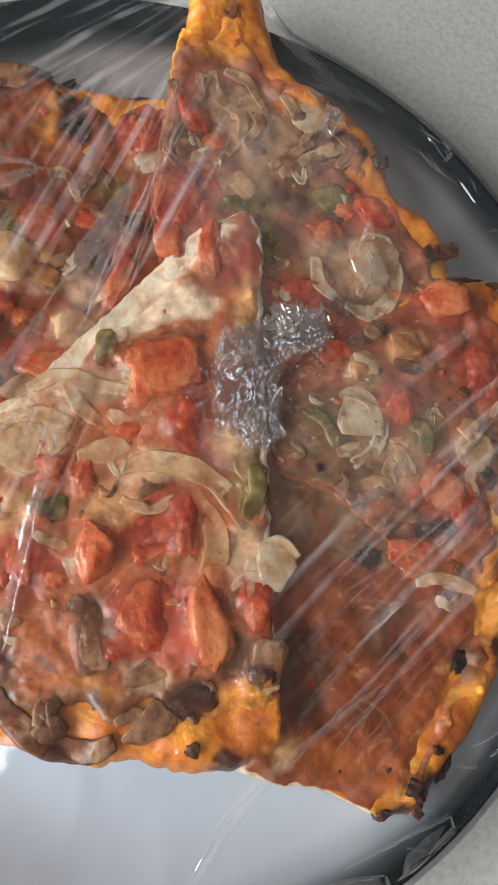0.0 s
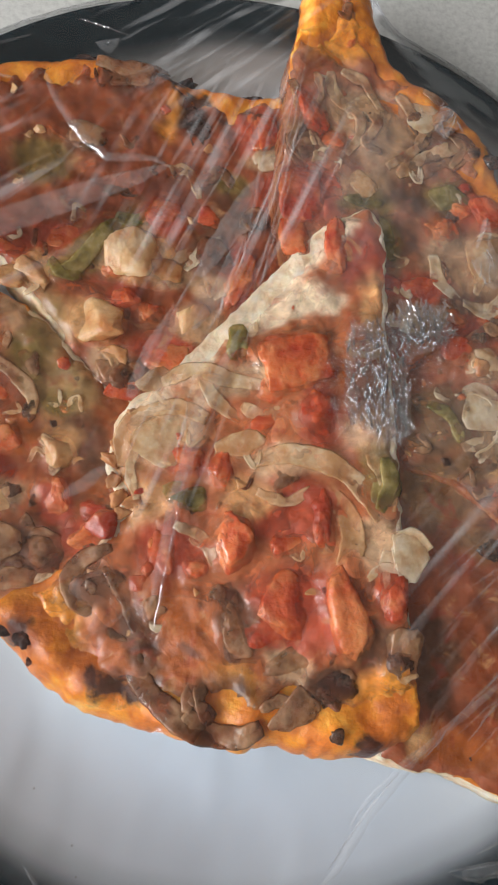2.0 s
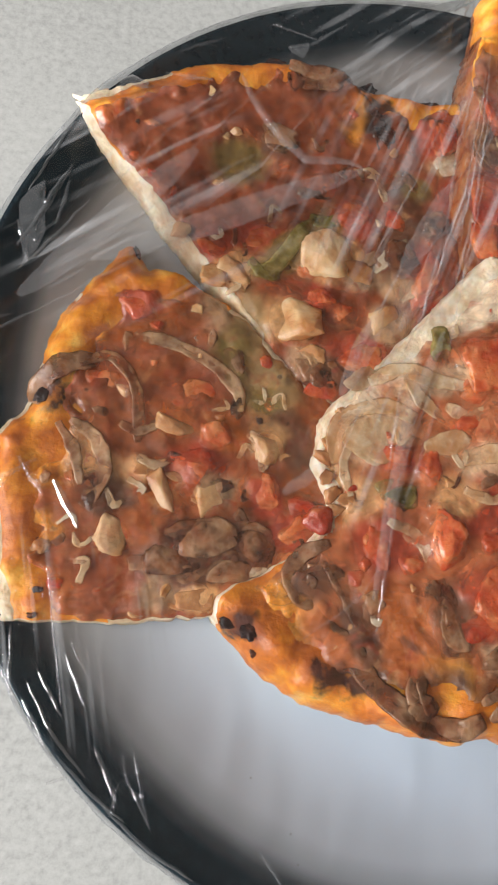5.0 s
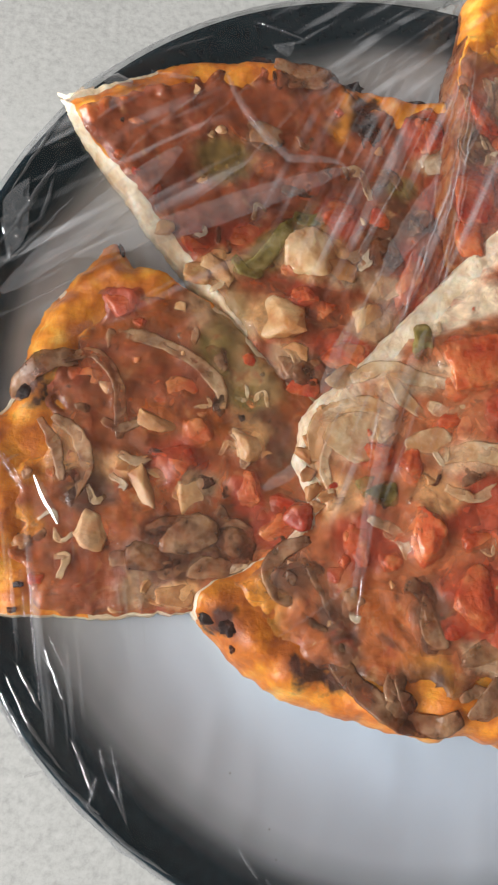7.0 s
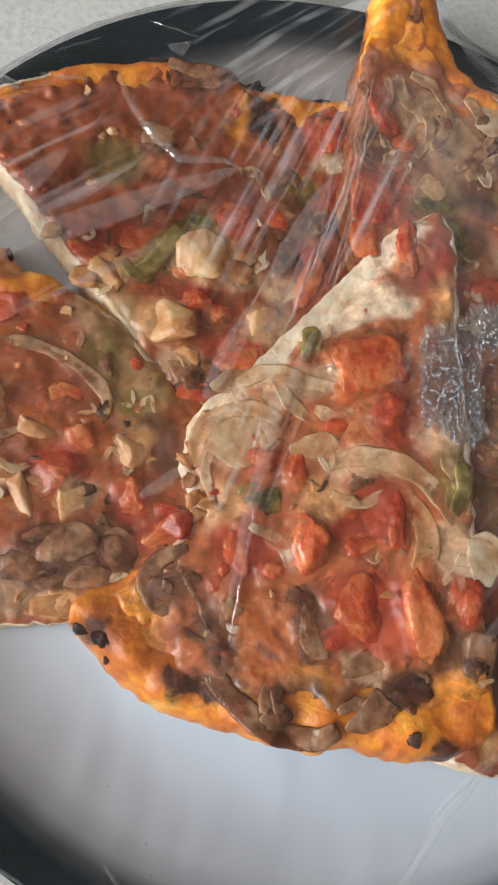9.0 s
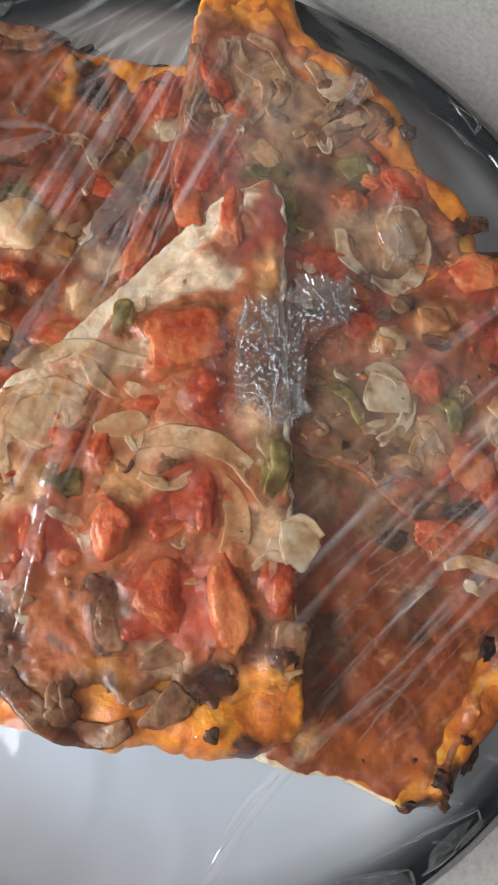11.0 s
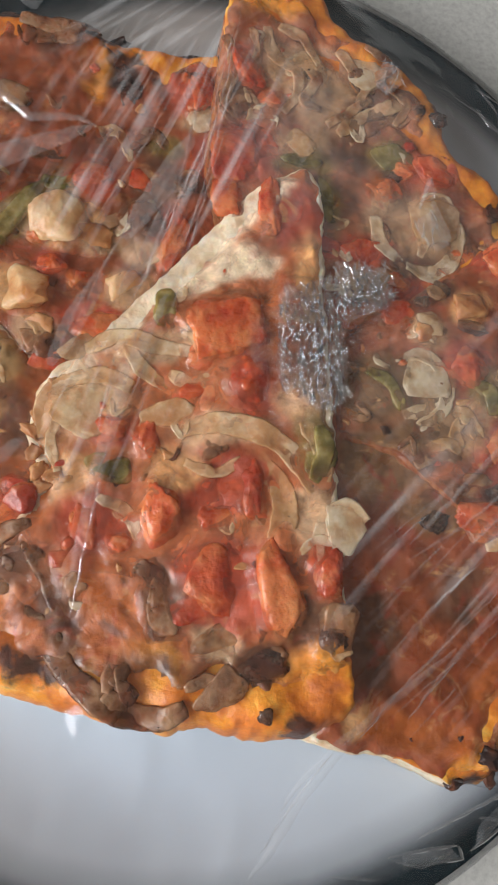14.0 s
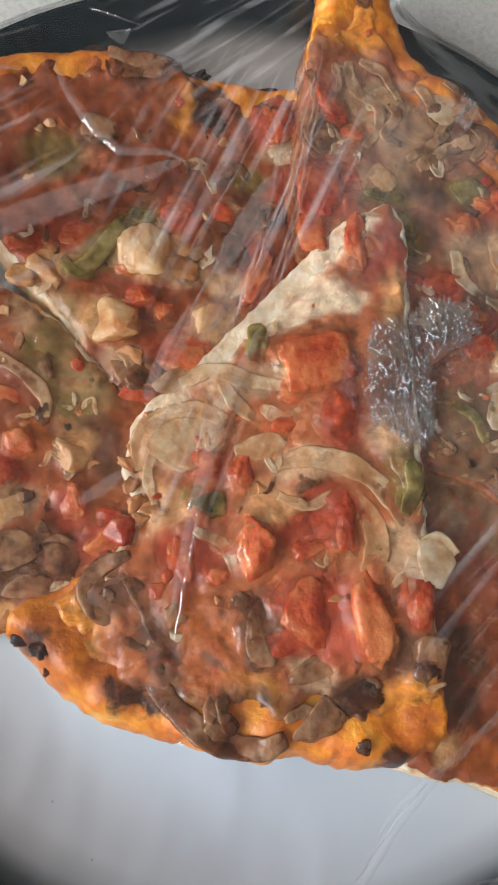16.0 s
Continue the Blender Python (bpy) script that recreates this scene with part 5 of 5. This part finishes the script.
for a in [(80.7, -27.4, 11, 5, 1), (67.5, 31, 5.2, 5.2, 4), (61.1, 27.1, 4.5, 3.4, 4), (98.8, -12.2, 5.3, 8.8, 2), (85.5, -26.1, 5.1, 4, 1), (77.5, 11, 4.2, 3.5, 3)]:
    olive(right_up, *a)
for a in [(5.1, (75.4, 3.4), (79.5, 0.3), (80, -5.5)), (3.9, (44, 6), (50.4, 2.3), (53.4, -4.9))]:
    pepper(right_up, *a)
for a in [(96.1, 50, 12.3, 3.7, 5, 2.4), (105.3, 48.4, 7.6, 3, 5, 2), (74.9, -37, 3.3, 2.3, 0, 1.5)]:
    char(right_up, *a)
for a in [(101.4, -6.9, 8.3, 11.6, 2, 2.6), (73.3, -23.9, 7.7, 4.6, 1, 2), (65.9, 29.9, 6.5, 4.9, 4, 2), (105.9, -12.2, 6.6, 10, 2, 2.4)]:
    mushroom_piece(right_up, *a)
right_low.stains += [(MURKY, 48.1, -18.4, 15.5, 12.2, 1), (MURKY, 60.7, -33.8, 9.8, 5.7, 1), (RUST, 47.5, -44.5, 15, 11.8, 0), (RUST, 56.4, -63.6, 17.3, 11.8, -1), (BROWN, 44, -66.3, 6.9, 13.8, -1), (GOLD, 89.7, -73, 9.1, 10.7, -1), (AMBER, 77.9, -79.8, 8.8, 8.8, -2), (AMBER, 58.6, -90.2, 15.3, 4.6, -14), (GOLD, 70.5, -98.8, 7, 5.4, -3), (AMBER, 46.6, -85.7, 8.3, 4.5, -2), (BROWN, 69.5, -55, 10.5, 8.9, 0), (RUST, 82.5, -56.6, 9.1, 9.1, -1), (GOLD, 98.3, -49.1, 5.2, 10.3, 0), (BROWN, 88.8, -62.7, 5, 5, -1), (CHEESY, 39.2, -85.4, 3.7, 4.4, -2)]
for a in [(57.5, -87.2, 3.4, 2.4, -2, 1.2), (67.8, -90.8, 4, 3.4, -2, 1.6), (65.8, -101.9, 5.2, 4, -3, 2.4), (73.8, -94.9, 6.3, 6.3, 17, 2), (54, -90.7, 2.4, 1.8, -2, 1.2), (60, -94.3, 4.6, 2.1, -3, 1.4), (75.8, -101.1, 4.7, 6.2, -3, 2), (48.3, -80.3, 2.1, 1.5, -2, 1), (83.6, -91.2, 4.8, 9.6, -32, 2), (88.8, -62.7, 6.7, 8.3, -1, 1.6), (51.2, -84.5, 2.1, 1.8, -2, 1), (44.4, -86.9, 1.8, 1.5, -2, 1), (80.7, -85.5, 3.8, 2.9, -2, 1.4)]:
    char(right_low, *a)
for a in [(62.3, -34.6, 9.8, 5.6, 16)]:
    olive(right_low, *a)
for a in [(3.4, (81.5, -46), (85.6, -48.3), (89.1, -46))]:
    onion(right_low, *a)
for s, count in ((upper_left, 40), (left, 60), (top, 40), (right_up, 44), (centre, 55), (right_low, 0)):
    sprinkle(s, count)
    s.embed()
    s.stain(s.sauce)
    if count:
        s.melt()

# ---------------------------------------------------------------- cling film
SLICES = [upper_left, left, top, right_low, right_up, centre]


class Skin:
    """Height of the film, pulled tight over the food from rim to rim."""

    def __init__(self):
        self.n, self.half = 171, 0.17
        axis = np.linspace(-self.half, self.half, self.n)
        gx, gy = np.meshgrid(axis, axis, indexing="ij")
        flat = np.stack([gx.ravel(), gy.ravel()], 1)
        floor_z = np.zeros(len(flat))
        for s in SLICES:
            hit = inside(flat, s.loop)
            if hit.any():
                floor_z[hit] = np.maximum(floor_z[hit], np.array([s.top_plane(x, y) for x, y in flat[hit]]) + 0.0022)
            for ob in s.thing.children:
                if ob.name.split(".")[0] in ("bread_base", "sauce_layer", "melted_glaze"):
                    continue
                co = np.empty(len(ob.data.vertices) * 3)
                ob.data.vertices.foreach_get("co", co)
                m = np.array(ob.matrix_basis)
                co = co.reshape(-1, 3) @ m[:3, :3].T + m[:3, 3]
                cell = np.clip(np.rint((co[:, :2] + self.half) / (2 * self.half) * (self.n - 1)).astype(int), 0, self.n - 1)
                np.maximum.at(floor_z, cell[:, 0] * self.n + cell[:, 1], co[:, 2] + 0.0004)
        r = np.hypot(gx, gy - PLATE_Y)
        rim = r > RIM - 0.001
        floor_z = floor_z.reshape(self.n, self.n)
        z = np.where(rim, 0.0246, 0.03)
        z = np.maximum(z, floor_z)
        for _ in range(500):
            mean = 0.25 * (np.roll(z, 1, 0) + np.roll(z, -1, 0) + np.roll(z, 1, 1) + np.roll(z, -1, 1))
            z = np.where(rim, np.maximum(0.0246, floor_z), np.maximum(mean, floor_z))
        for _ in range(3):
            mean = 0.25 * (np.roll(z, 1, 0) + np.roll(z, -1, 0) + np.roll(z, 1, 1) + np.roll(z, -1, 1))
            z = np.maximum(mean, floor_z)
        for _ in range(5):
            mean = 0.25 * (np.roll(z, 1, 0) + np.roll(z, -1, 0) + np.roll(z, 1, 1) + np.roll(z, -1, 1))
            z = np.where(r > RIM - 0.014, np.maximum(mean, floor_z), z)
        self.z = z

    def at(self, x, y):
        u, v = (x + self.half) / (2 * self.half) * (self.n - 1), (y + self.half) / (2 * self.half) * (self.n - 1)
        i, j = min(self.n - 2, max(0, int(u))), min(self.n - 2, max(0, int(v)))
        a, b, z = u - i, v - j, self.z
        return (z[i, j] * (1 - a) + z[i + 1, j] * a) * (1 - b) + (z[i, j + 1] * (1 - a) + z[i + 1, j + 1] * a) * b


skin = Skin()


def cling_film():
    film = tagged(new("cling_film"), "clear wrinkled cling film stretched over the plate", "cling film")
    bm = bmesh.new()
    steps, rows = 420, 130
    previous = [bm.verts.new((0, PLATE_Y, skin.at(0, PLATE_Y)))]
    for k in range(1, rows + 9):
        ring = []
        for i in range(steps):
            a = 2 * math.pi * i / steps
            horn = 0.017 * math.exp(-((a - 1.41) / 0.1) ** 2)
            if k <= rows:
                r = (RIM + 0.0004 + horn) * k / rows
                x, y = r * math.cos(a), PLATE_Y + r * math.sin(a)
                z = skin.at(x, y) + 0.0004 * fuzz(x, y, 3, 130)
            else:
                # the skirt that hangs round the rim and tucks under it
                d = k - rows
                r = RIM + 0.0006 + horn + 0.0007 * math.sin(d * 0.5) - 0.0022 * max(0, d - 3) + 0.0006 * fuzz(x, y, d, 160)
                x, y = r * math.cos(a), PLATE_Y + r * math.sin(a)
                z = (ring_top[i]) - 0.0019 * d
                z = max(z, 0.004)
            ring.append(bm.verts.new((x, y, z)))
        if k == rows:
            ring_top = [v.co.z for v in ring]
        for i in range(steps):
            j = (i + 1) % steps
            if len(previous) == 1:
                bm.faces.new((previous[0], ring[i], ring[j]))
            else:
                bm.faces.new((previous[i], ring[i], ring[j], previous[j]))
        previous = ring
    part("sheet", bm, FILM, film, "clear stretched plastic sheet")
    return film


def fold(film, line, width, height, label="", material=None):
    """A crease of doubled film, also a band of painted sky reflection, that stands up along a line (mm)."""
    bm = bmesh.new()
    pts = []
    for a, b in zip(line, line[1:]):
        steps = max(3, int(math.dist(a, b) / 1.2))
        pts += [(a[0] + (b[0] - a[0]) * k / steps, a[1] + (b[1] - a[1]) * k / steps) for k in range(steps)]
    pts.append(line[-1])
    rows = []
    for i, (x, y) in enumerate(pts):
        a, b = pts[max(0, i - 1)], pts[min(len(pts) - 1, i + 1)]
        side = Vector((b[1] - a[1], a[0] - b[0])).normalized()
        taper = math.sin(math.pi * (i + 0.6) / (len(pts) + 0.2)) ** 0.5
        x, y = x + 0.5 * noise.noise(Vector((i * 0.3, width, 1))), y + 0.5 * noise.noise(Vector((i * 0.3, width, 5)))
        row = []
        for u, v in ((-1, 0.1), (-0.4, 0.7), (0.1, 1.0), (0.5, 0.6), (1, 0.1)):
            px, py = (x + side.x * width * u * taper / 2) / 1000, (y + side.y * width * u * taper / 2) / 1000
            lump = 1 + 0.5 * noise.noise(Vector((i * 0.7, u, width)))
            row.append(bm.verts.new((px, py, skin.at(px, py) + 0.0003 + height * v * taper * lump / 1000)))
        rows.append(row)
    for a, b in zip(rows, rows[1:]):
        for i in range(4):
            bm.faces.new((a[i], a[i + 1], b[i + 1], b[i]))
    part("fold", bm, material or FOLD, film, label or "shiny crease in the film")


def crumple(film, corners, seed, height=0.8, ridges=0.9):
    """A patch where the film clings and is crushed into small facets (corners in mm)."""
    rng = random.Random(seed)
    loop = np.array(corners) / 1000
    low, high = loop.min(0), loop.max(0)
    count = int((high[0] - low[0]) * (high[1] - low[1]) / 0.0014 ** 2)
    pts = np.array([(rng.uniform(low[0], high[0]), rng.uniform(low[1], high[1])) for _ in range(count)])
    pts = pts[inside(pts, loop)]
    pts = pts[[rng.random() < 0.25 + d / 0.003 for d in away(pts, loop, True)]]
    verts, _, faces, _, _, _ = geometry.delaunay_2d_cdt([Vector(p) for p in pts], [], [], 0, 1e-7)
    bm = bmesh.new()
    made = []
    for v in verts:
        edge = min(1.0, float(away(np.array([tuple(v)]), loop, True)[0]) / 0.003)
        made.append(bm.verts.new((v.x, v.y, skin.at(v.x, v.y) + 0.0004 + height * 0.001 * edge * (rng.random() + 0.8 * fuzz(v.x, v.y, seed, 260)))))
    for f in faces:
        c = np.array([sum((verts[i] for i in f), Vector((0, 0))) / len(f)])
        if inside(c, loop)[0]:
            bm.faces.new([made[i] for i in f])
    spots = [v.co.copy() for v in made]
    part("crumpled_patch", bm, CRUSHED, film, "crushed shiny patch of film", smooth=False)
    if not ridges:
        return
    # short sharp ridges among the facets
    bm = bmesh.new()
    short_folds = max(4, int(len(spots) * ridges))
    for _ in range(short_folds):
        v = spots[rng.randrange(len(spots))]
        a, long, wide, high = rng.gauss(1.6, 0.5), rng.uniform(0.0006, 0.0022), rng.uniform(0.0001, 0.00026), 0.0
        d, e = Vector((math.cos(a), math.sin(a), 0)) * long, Vector((-math.sin(a), math.cos(a), 0)) * wide
        high = wide * rng.uniform(0.3, 0.9)
        top_ = Vector((v.x, v.y, skin.at(v.x, v.y) + 0.0006 + height * 0.0009 + high))
        ring = [bm.verts.new(top_ + q) for q in (-d - e, d - e, d + e, -d + e)]
        ridge = [bm.verts.new(top_ + q + Vector((0, 0, high))) for q in (-d * 0.8, d * 0.8)]
        bm.faces.new((ring[0], ring[1], ridge[1], ridge[0]))
        bm.faces.new((ridge[0], ridge[1], ring[2], ring[3]))
    part("glinting_ridge", bm, GLINT, film, "tiny glinting ridges of film", smooth=False, kind="stuff")


wrap = cling_film()
fold(wrap, [(12, -120), (16.3, -114.8), (23.9, -101.5), (37.2, -86.1)], 3.0, 0.6, material=BAND)
fold(wrap, [(61.2, -67.3), (49.6, -76.6), (38, -88)], 0.9, 0.25, material=GLINT)
fold(wrap, [(64.8, -70.9), (57, -78.2), (50.8, -84.6)], 0.7, 0.22, material=GLINT)
fold(wrap, [(18.9, -104.5), (23.0, -98.5), (32.9, -88.7), (52.4, -75.9), (65.0, -67.6)], 2.4, 0.5, material=BAND)
fold(wrap, [(-69.2, 104.5), (-65.6, 95.6), (-57.8, 84.6), (-50.1, 77.4), (-36.3, 78.0), (-31.1, 75.6)], 3.2, 0.9, material=BAND)
fold(wrap, [(-64.5, 93.6), (-58.6, 85.6)], 0.7, 0.5)
fold(wrap, [(-47.0, 77.6), (-41.3, 77.8)], 0.7, 0.5)
fold(wrap, [(-115.4, -21.9), (-112.2, -27.5), (-108.6, -33.8)], 2.0, 0.6, material=GLINT)
fold(wrap, [(-124.5, -16.2), (-121.3, -21.1), (-118.1, -25.8)], 1.8, 1.1)
fold(wrap, [(-92.1, 102.0), (-85.6, 101.8), (-78.1, 101.7)], 1.2, 0.8)
fold(wrap, [(-105.5, 96.1), (-101.7, 98.0), (-97.5, 96.8)], 3.6, 1.0, material=GLINT)
fold(wrap, [(-127.3, 21.0), (-105.3, 35.5), (-80.0, 52.2), (-42.1, 73.8)], 1.2, 0.7)
fold(wrap, [(-108.3, 58.2), (-92.6, 80.2), (-67.1, 107.5)], 0.9, 0.5)
fold(wrap, [(-22.6, 13.4), (-28.0, -17.0)], 1.0, 0.6)
fold(wrap, [(-18.5, 13.1), (-23.9, -12.6), (-32.3, -59.1)], 1.3, 0.4)
fold(wrap, [(-38.1, 7.1), (-33.9, 19.1), (-28.8, 31.6)], 2.6, 0.9)
fold(wrap, [(-9.0, 56.8), (-16.8, 27.7)], 1.5, 0.7)
fold(wrap, [(4.0, 110.0), (-3.4, 82.2), (-8.1, 56.4), (-22.0, 41.4)], 1.3, 0.7)
fold(wrap, [(7.7, 96.9), (0.4, 62.6), (-7.3, 36.0)], 1.0, 0.6)
fold(wrap, [(54.0, -40.3), (66.0, -28.9), (88.5, -7.4), (109.8, 14.3)], 2.0, 0.9)
fold(wrap, [(51.6, -45.7), (69.4, -35.7), (88.6, -20.7)], 1.0, 0.6)
fold(wrap, [(44.9, -69.7), (57.8, -57.9), (73.0, -45.5)], 0.9, 0.5)
fold(wrap, [(61.4, 55.0), (65.7, 65.8), (66.6, 59.0)], 1.8, 1.6)
fold(wrap, [(67.0, -109.1), (78.9, -104.0), (85.0, -102.6)], 1.5, 0.8)
fold(wrap, [(73.7, -114.2), (82.8, -110.9), (87.5, -107.2)], 1.3, 0.8)
fold(wrap, [(48.3, -118.9), (56.7, -121.3), (65.4, -118.1)], 1.4, 0.8)
fold(wrap, [(98.0, 104.8), (99.7, 100.9), (96.5, 96.4)], 1.5, 0.8)
fold(wrap, [(107.2, 69.3), (117.0, 74.3), (123.6, 79.0)], 1.2, 0.6)
fold(wrap, [(-130.2, 42.2), (-126.3, 48.7), (-122.5, 57.0), (-117.2, 68.5)], 2.0, 0.9)
fold(wrap, [(19.9, 16.8), (18.7, 4.6), (20.2, -2.7)], 2.0, 1.0)
fold(wrap, [(29.2, 17.0), (30.0, 7.9)], 1.6, 1.0)
fold(wrap, [(34.5, 4.0), (35.9, -3.4)], 1.6, 1.0)
fold(wrap, [(34.6, 27.4), (41.0, 21.1), (51.1, 24.4)], 1.8, 1.0)
fold(wrap, [(34.1, 5.9), (36.3, -2.7)], 1.8, 1.0)
fold(wrap, [(9.1, 117.7), (-1.4, 70.2), (-16.9, 29.1), (-28.7, 6.1)], 0.7, 0.45)
fold(wrap, [(11.4, 127.4), (4.6, 88.9), (-4.8, 51.6)], 0.6, 0.4)
fold(wrap, [(-2.4, 104.5), (-17.5, 70.3), (-34.2, 38.9)], 0.7, 0.4)
fold(wrap, [(4.9, 75.8), (-3.7, 43.1), (-10.3, 16.2)], 0.8, 0.4)
fold(wrap, [(-84.9, 65.9), (-100.2, 51.2), (-120.6, 34.9)], 0.8, 0.4)
fold(wrap, [(-92.8, 61.7), (-112.5, 46.7), (-129.7, 36.0)], 0.7, 0.4)
fold(wrap, [(-42.1, 102.9), (-64.3, 72.4), (-80.2, 57.5)], 0.7, 0.4)
fold(wrap, [(-53.2, 112.1), (-73.3, 89.0), (-93.4, 65.6)], 0.7, 0.4)
fold(wrap, [(-4.2, 76.8), (-22.9, 41.3), (-36.6, 16.1)], 0.8, 0.4)
fold(wrap, [(-30.7, -42.2), (-36.9, -51.0), (-51.6, -60.9)], 0.7, 0.35)
fold(wrap, [(94.9, -1.2), (103.8, 8.7), (110.2, 22.2)], 0.9, 0.5)
fold(wrap, [(78.3, 100.0), (89.2, 95.4), (99.9, 86.8)], 0.8, 0.4)
# milky bands; the wide ones paint the sky's reflection on the film
for line, width in (([(-109.8, 39.5), (-84.9, 50.2), (-58.2, 63.5), (-32.8, 75.4)], 8), ([(-28.1, 30.3), (-34.3, 17.3), (-40.3, 4.0)], 6), ([(-4.6, 73.4), (-13, 57), (-22.6, 40.6)], 7),
                    ([(-10.6, 24.3), (-21, 0.9), (-27.1, -23.7), (-32.6, -50.8)], 4), ([(-8.7, 56.8), (-17.2, 34.7), (-23.7, 24)], 4), ([(-45.6, -15.7), (-56.2, -23.4)], 3.5)):
    fold(wrap, line, width, 0.5, "milky band of doubled film and painted sky sheen", BAND)
crumple(wrap, [(17.2, 28.5), (28.1, 28.9), (34.8, 34.2), (54.2, 35.8), (51.1, 23.5), (42.7, 21.3), (36.8, 16.7), (37.9, -2.6), (32.1, -9.9), (26.7, -5.5), (17.4, -3.6)], 3, 0.6, 2.0)
crumple(wrap, [(51.8, 105.3), (61.1, 103.9), (60.1, 95.1), (52.4, 90.3), (49.2, 97.3)], 5, 0.7, 0.5)
crumple(wrap, [(64.6, 55.4), (66.8, 65.1), (67.7, 54.9), (72.1, 44.3), (64.1, 40.3), (58.1, 49.6)], 7, 0.4, 0.5)
crumple(wrap, [(34.2, 36.4), (51.0, 35.4), (47.8, 24.6), (35.8, 20.6)], 9, 0.6, 1.4)
crumple(wrap, [(70.5, -112.4), (79.7, -105.2), (86.6, -102.9), (79.2, -114.2), (71.7, -118.8)], 11, 0.8, 0)
crumple(wrap, [(49.5, -116.8), (66.6, -116.0), (67.9, -121.7), (50.8, -121.2)], 13, 0.7, 0)
crumple(wrap, [(-131.6, 58.6), (-123.0, 65.2), (-122.8, 44.3), (-129.4, 35.1)], 15, 0.7, 0)
crumple(wrap, [(-56.2, 118.2), (-45.3, 122.4), (-48.9, 113.4), (-57.8, 110.7)], 17, 0.8, 0)
# glinting creases where the film is gathered at the rim
for line in ([(54.9, -114.3), (71, -107.5), (85.2, -103.3)], [(85.2, -103.3), (86.5, -106.2), (79.1, -112.5)], [(70.4, -118.6), (75.1, -116.1), (79.8, -113.2)], [(63.6, -120.8), (68.1, -120.4), (66.7, -117.1)], [(97.3, -88.4), (100, -87.4)], [(89.4, -85.2), (92.8, -84.6), (104.7, -80.5)], [(105.6, -89.4), (109.2, -86.6)], [(47.2, -118.1), (59.1, -117), (66.3, -116.8)], [(72.4, -110.2), (78.3, -111.8)],
             [(89.1, 108), (97.5, 104)], [(97.6, 105.1), (99.9, 102.3)], [(86.7, 97.4), (90.3, 92.8), (95.7, 89.5)], [(114.3, 57.1), (122.8, 62.7)]):
    fold(wrap, line, 1.1, 0.32, "glinting crease in the film", GLINT)
for line in ([(-118, -71.5), (-111.7, -83.1), (-103, -93.3)], [(-118.9, -75.4), (-113.6, -84.4)], [(-115.6, -68.9), (-109.4, -79.3)], [(-110, -88.2), (-101.4, -97.1), (-93.1, -103.5)], [(-109.3, -64.8), (-104.3, -76.7)], [(-130.5, 50.2), (-129.1, 45.2)], [(-126.1, 48.2), (-124.5, 47.2)], [(-124.2, 57.1), (-123.2, 56)],
             [(-128.6, 59.1), (-123.5, 70.5), (-116.2, 87.3)], [(-129.3, 35.1), (-121.3, 44.5), (-111.6, 57.9)], [(-112, -94.4), (-107.6, -93.2)], [(-98.6, -99.7), (-87.4, -109.9), (-76.4, -117)]):
    fold(wrap, line, 0.9, 0.3, "glinting crease in the film", GLINT)
fold(wrap, [(-82.2, 77), (-106.4, 50.2), (-128.5, 27.4)], 9, 0.6, "milky band of doubled film and painted sky sheen", BAND)
fold(wrap, [(31.1, -91.3), (21.1, -104), (14.2, -114.7)], 0.8, 0.22, "glinting crease in the film", GLINT)
# fine parallel creases over the bare slice
pulled = random.Random(8)
for _ in range(16):
    x, y, turn, long = pulled.uniform(48, 92), pulled.uniform(-84, -34), radians(pulled.gauss(42, 3)), pulled.uniform(7, 17)
    if math.hypot(x, y) > 112:
        continue
    fold(wrap, [(x - long * math.cos(turn), y - long * math.sin(turn)), (x, y), (x + long * math.cos(turn), y + long * math.sin(turn))], pulled.uniform(0.35, 0.7), 0.16)
# small creases where the film is pulled over the rim
creases = random.Random(5)
for _ in range(64):
    a, r, lean, long = creases.uniform(0, 2 * math.pi), creases.uniform(126, 141), creases.gauss(0.9, 0.5), creases.uniform(5, 17)
    if 1.0 < a < 1.8:
        continue
    x, y = r * math.cos(a), 1000 * PLATE_Y + r * math.sin(a)
    dx, dy = math.cos(a + lean) * long / 2, math.sin(a + lean) * long / 2
    ends = [(x - dx, y - dy), (x, y), (x + dx, y + dy)]
    if max(math.hypot(*e) for e in ends) < 142.5:
        fold(wrap, ends, creases.uniform(0.5, 1.3), creases.uniform(0.3, 0.8))
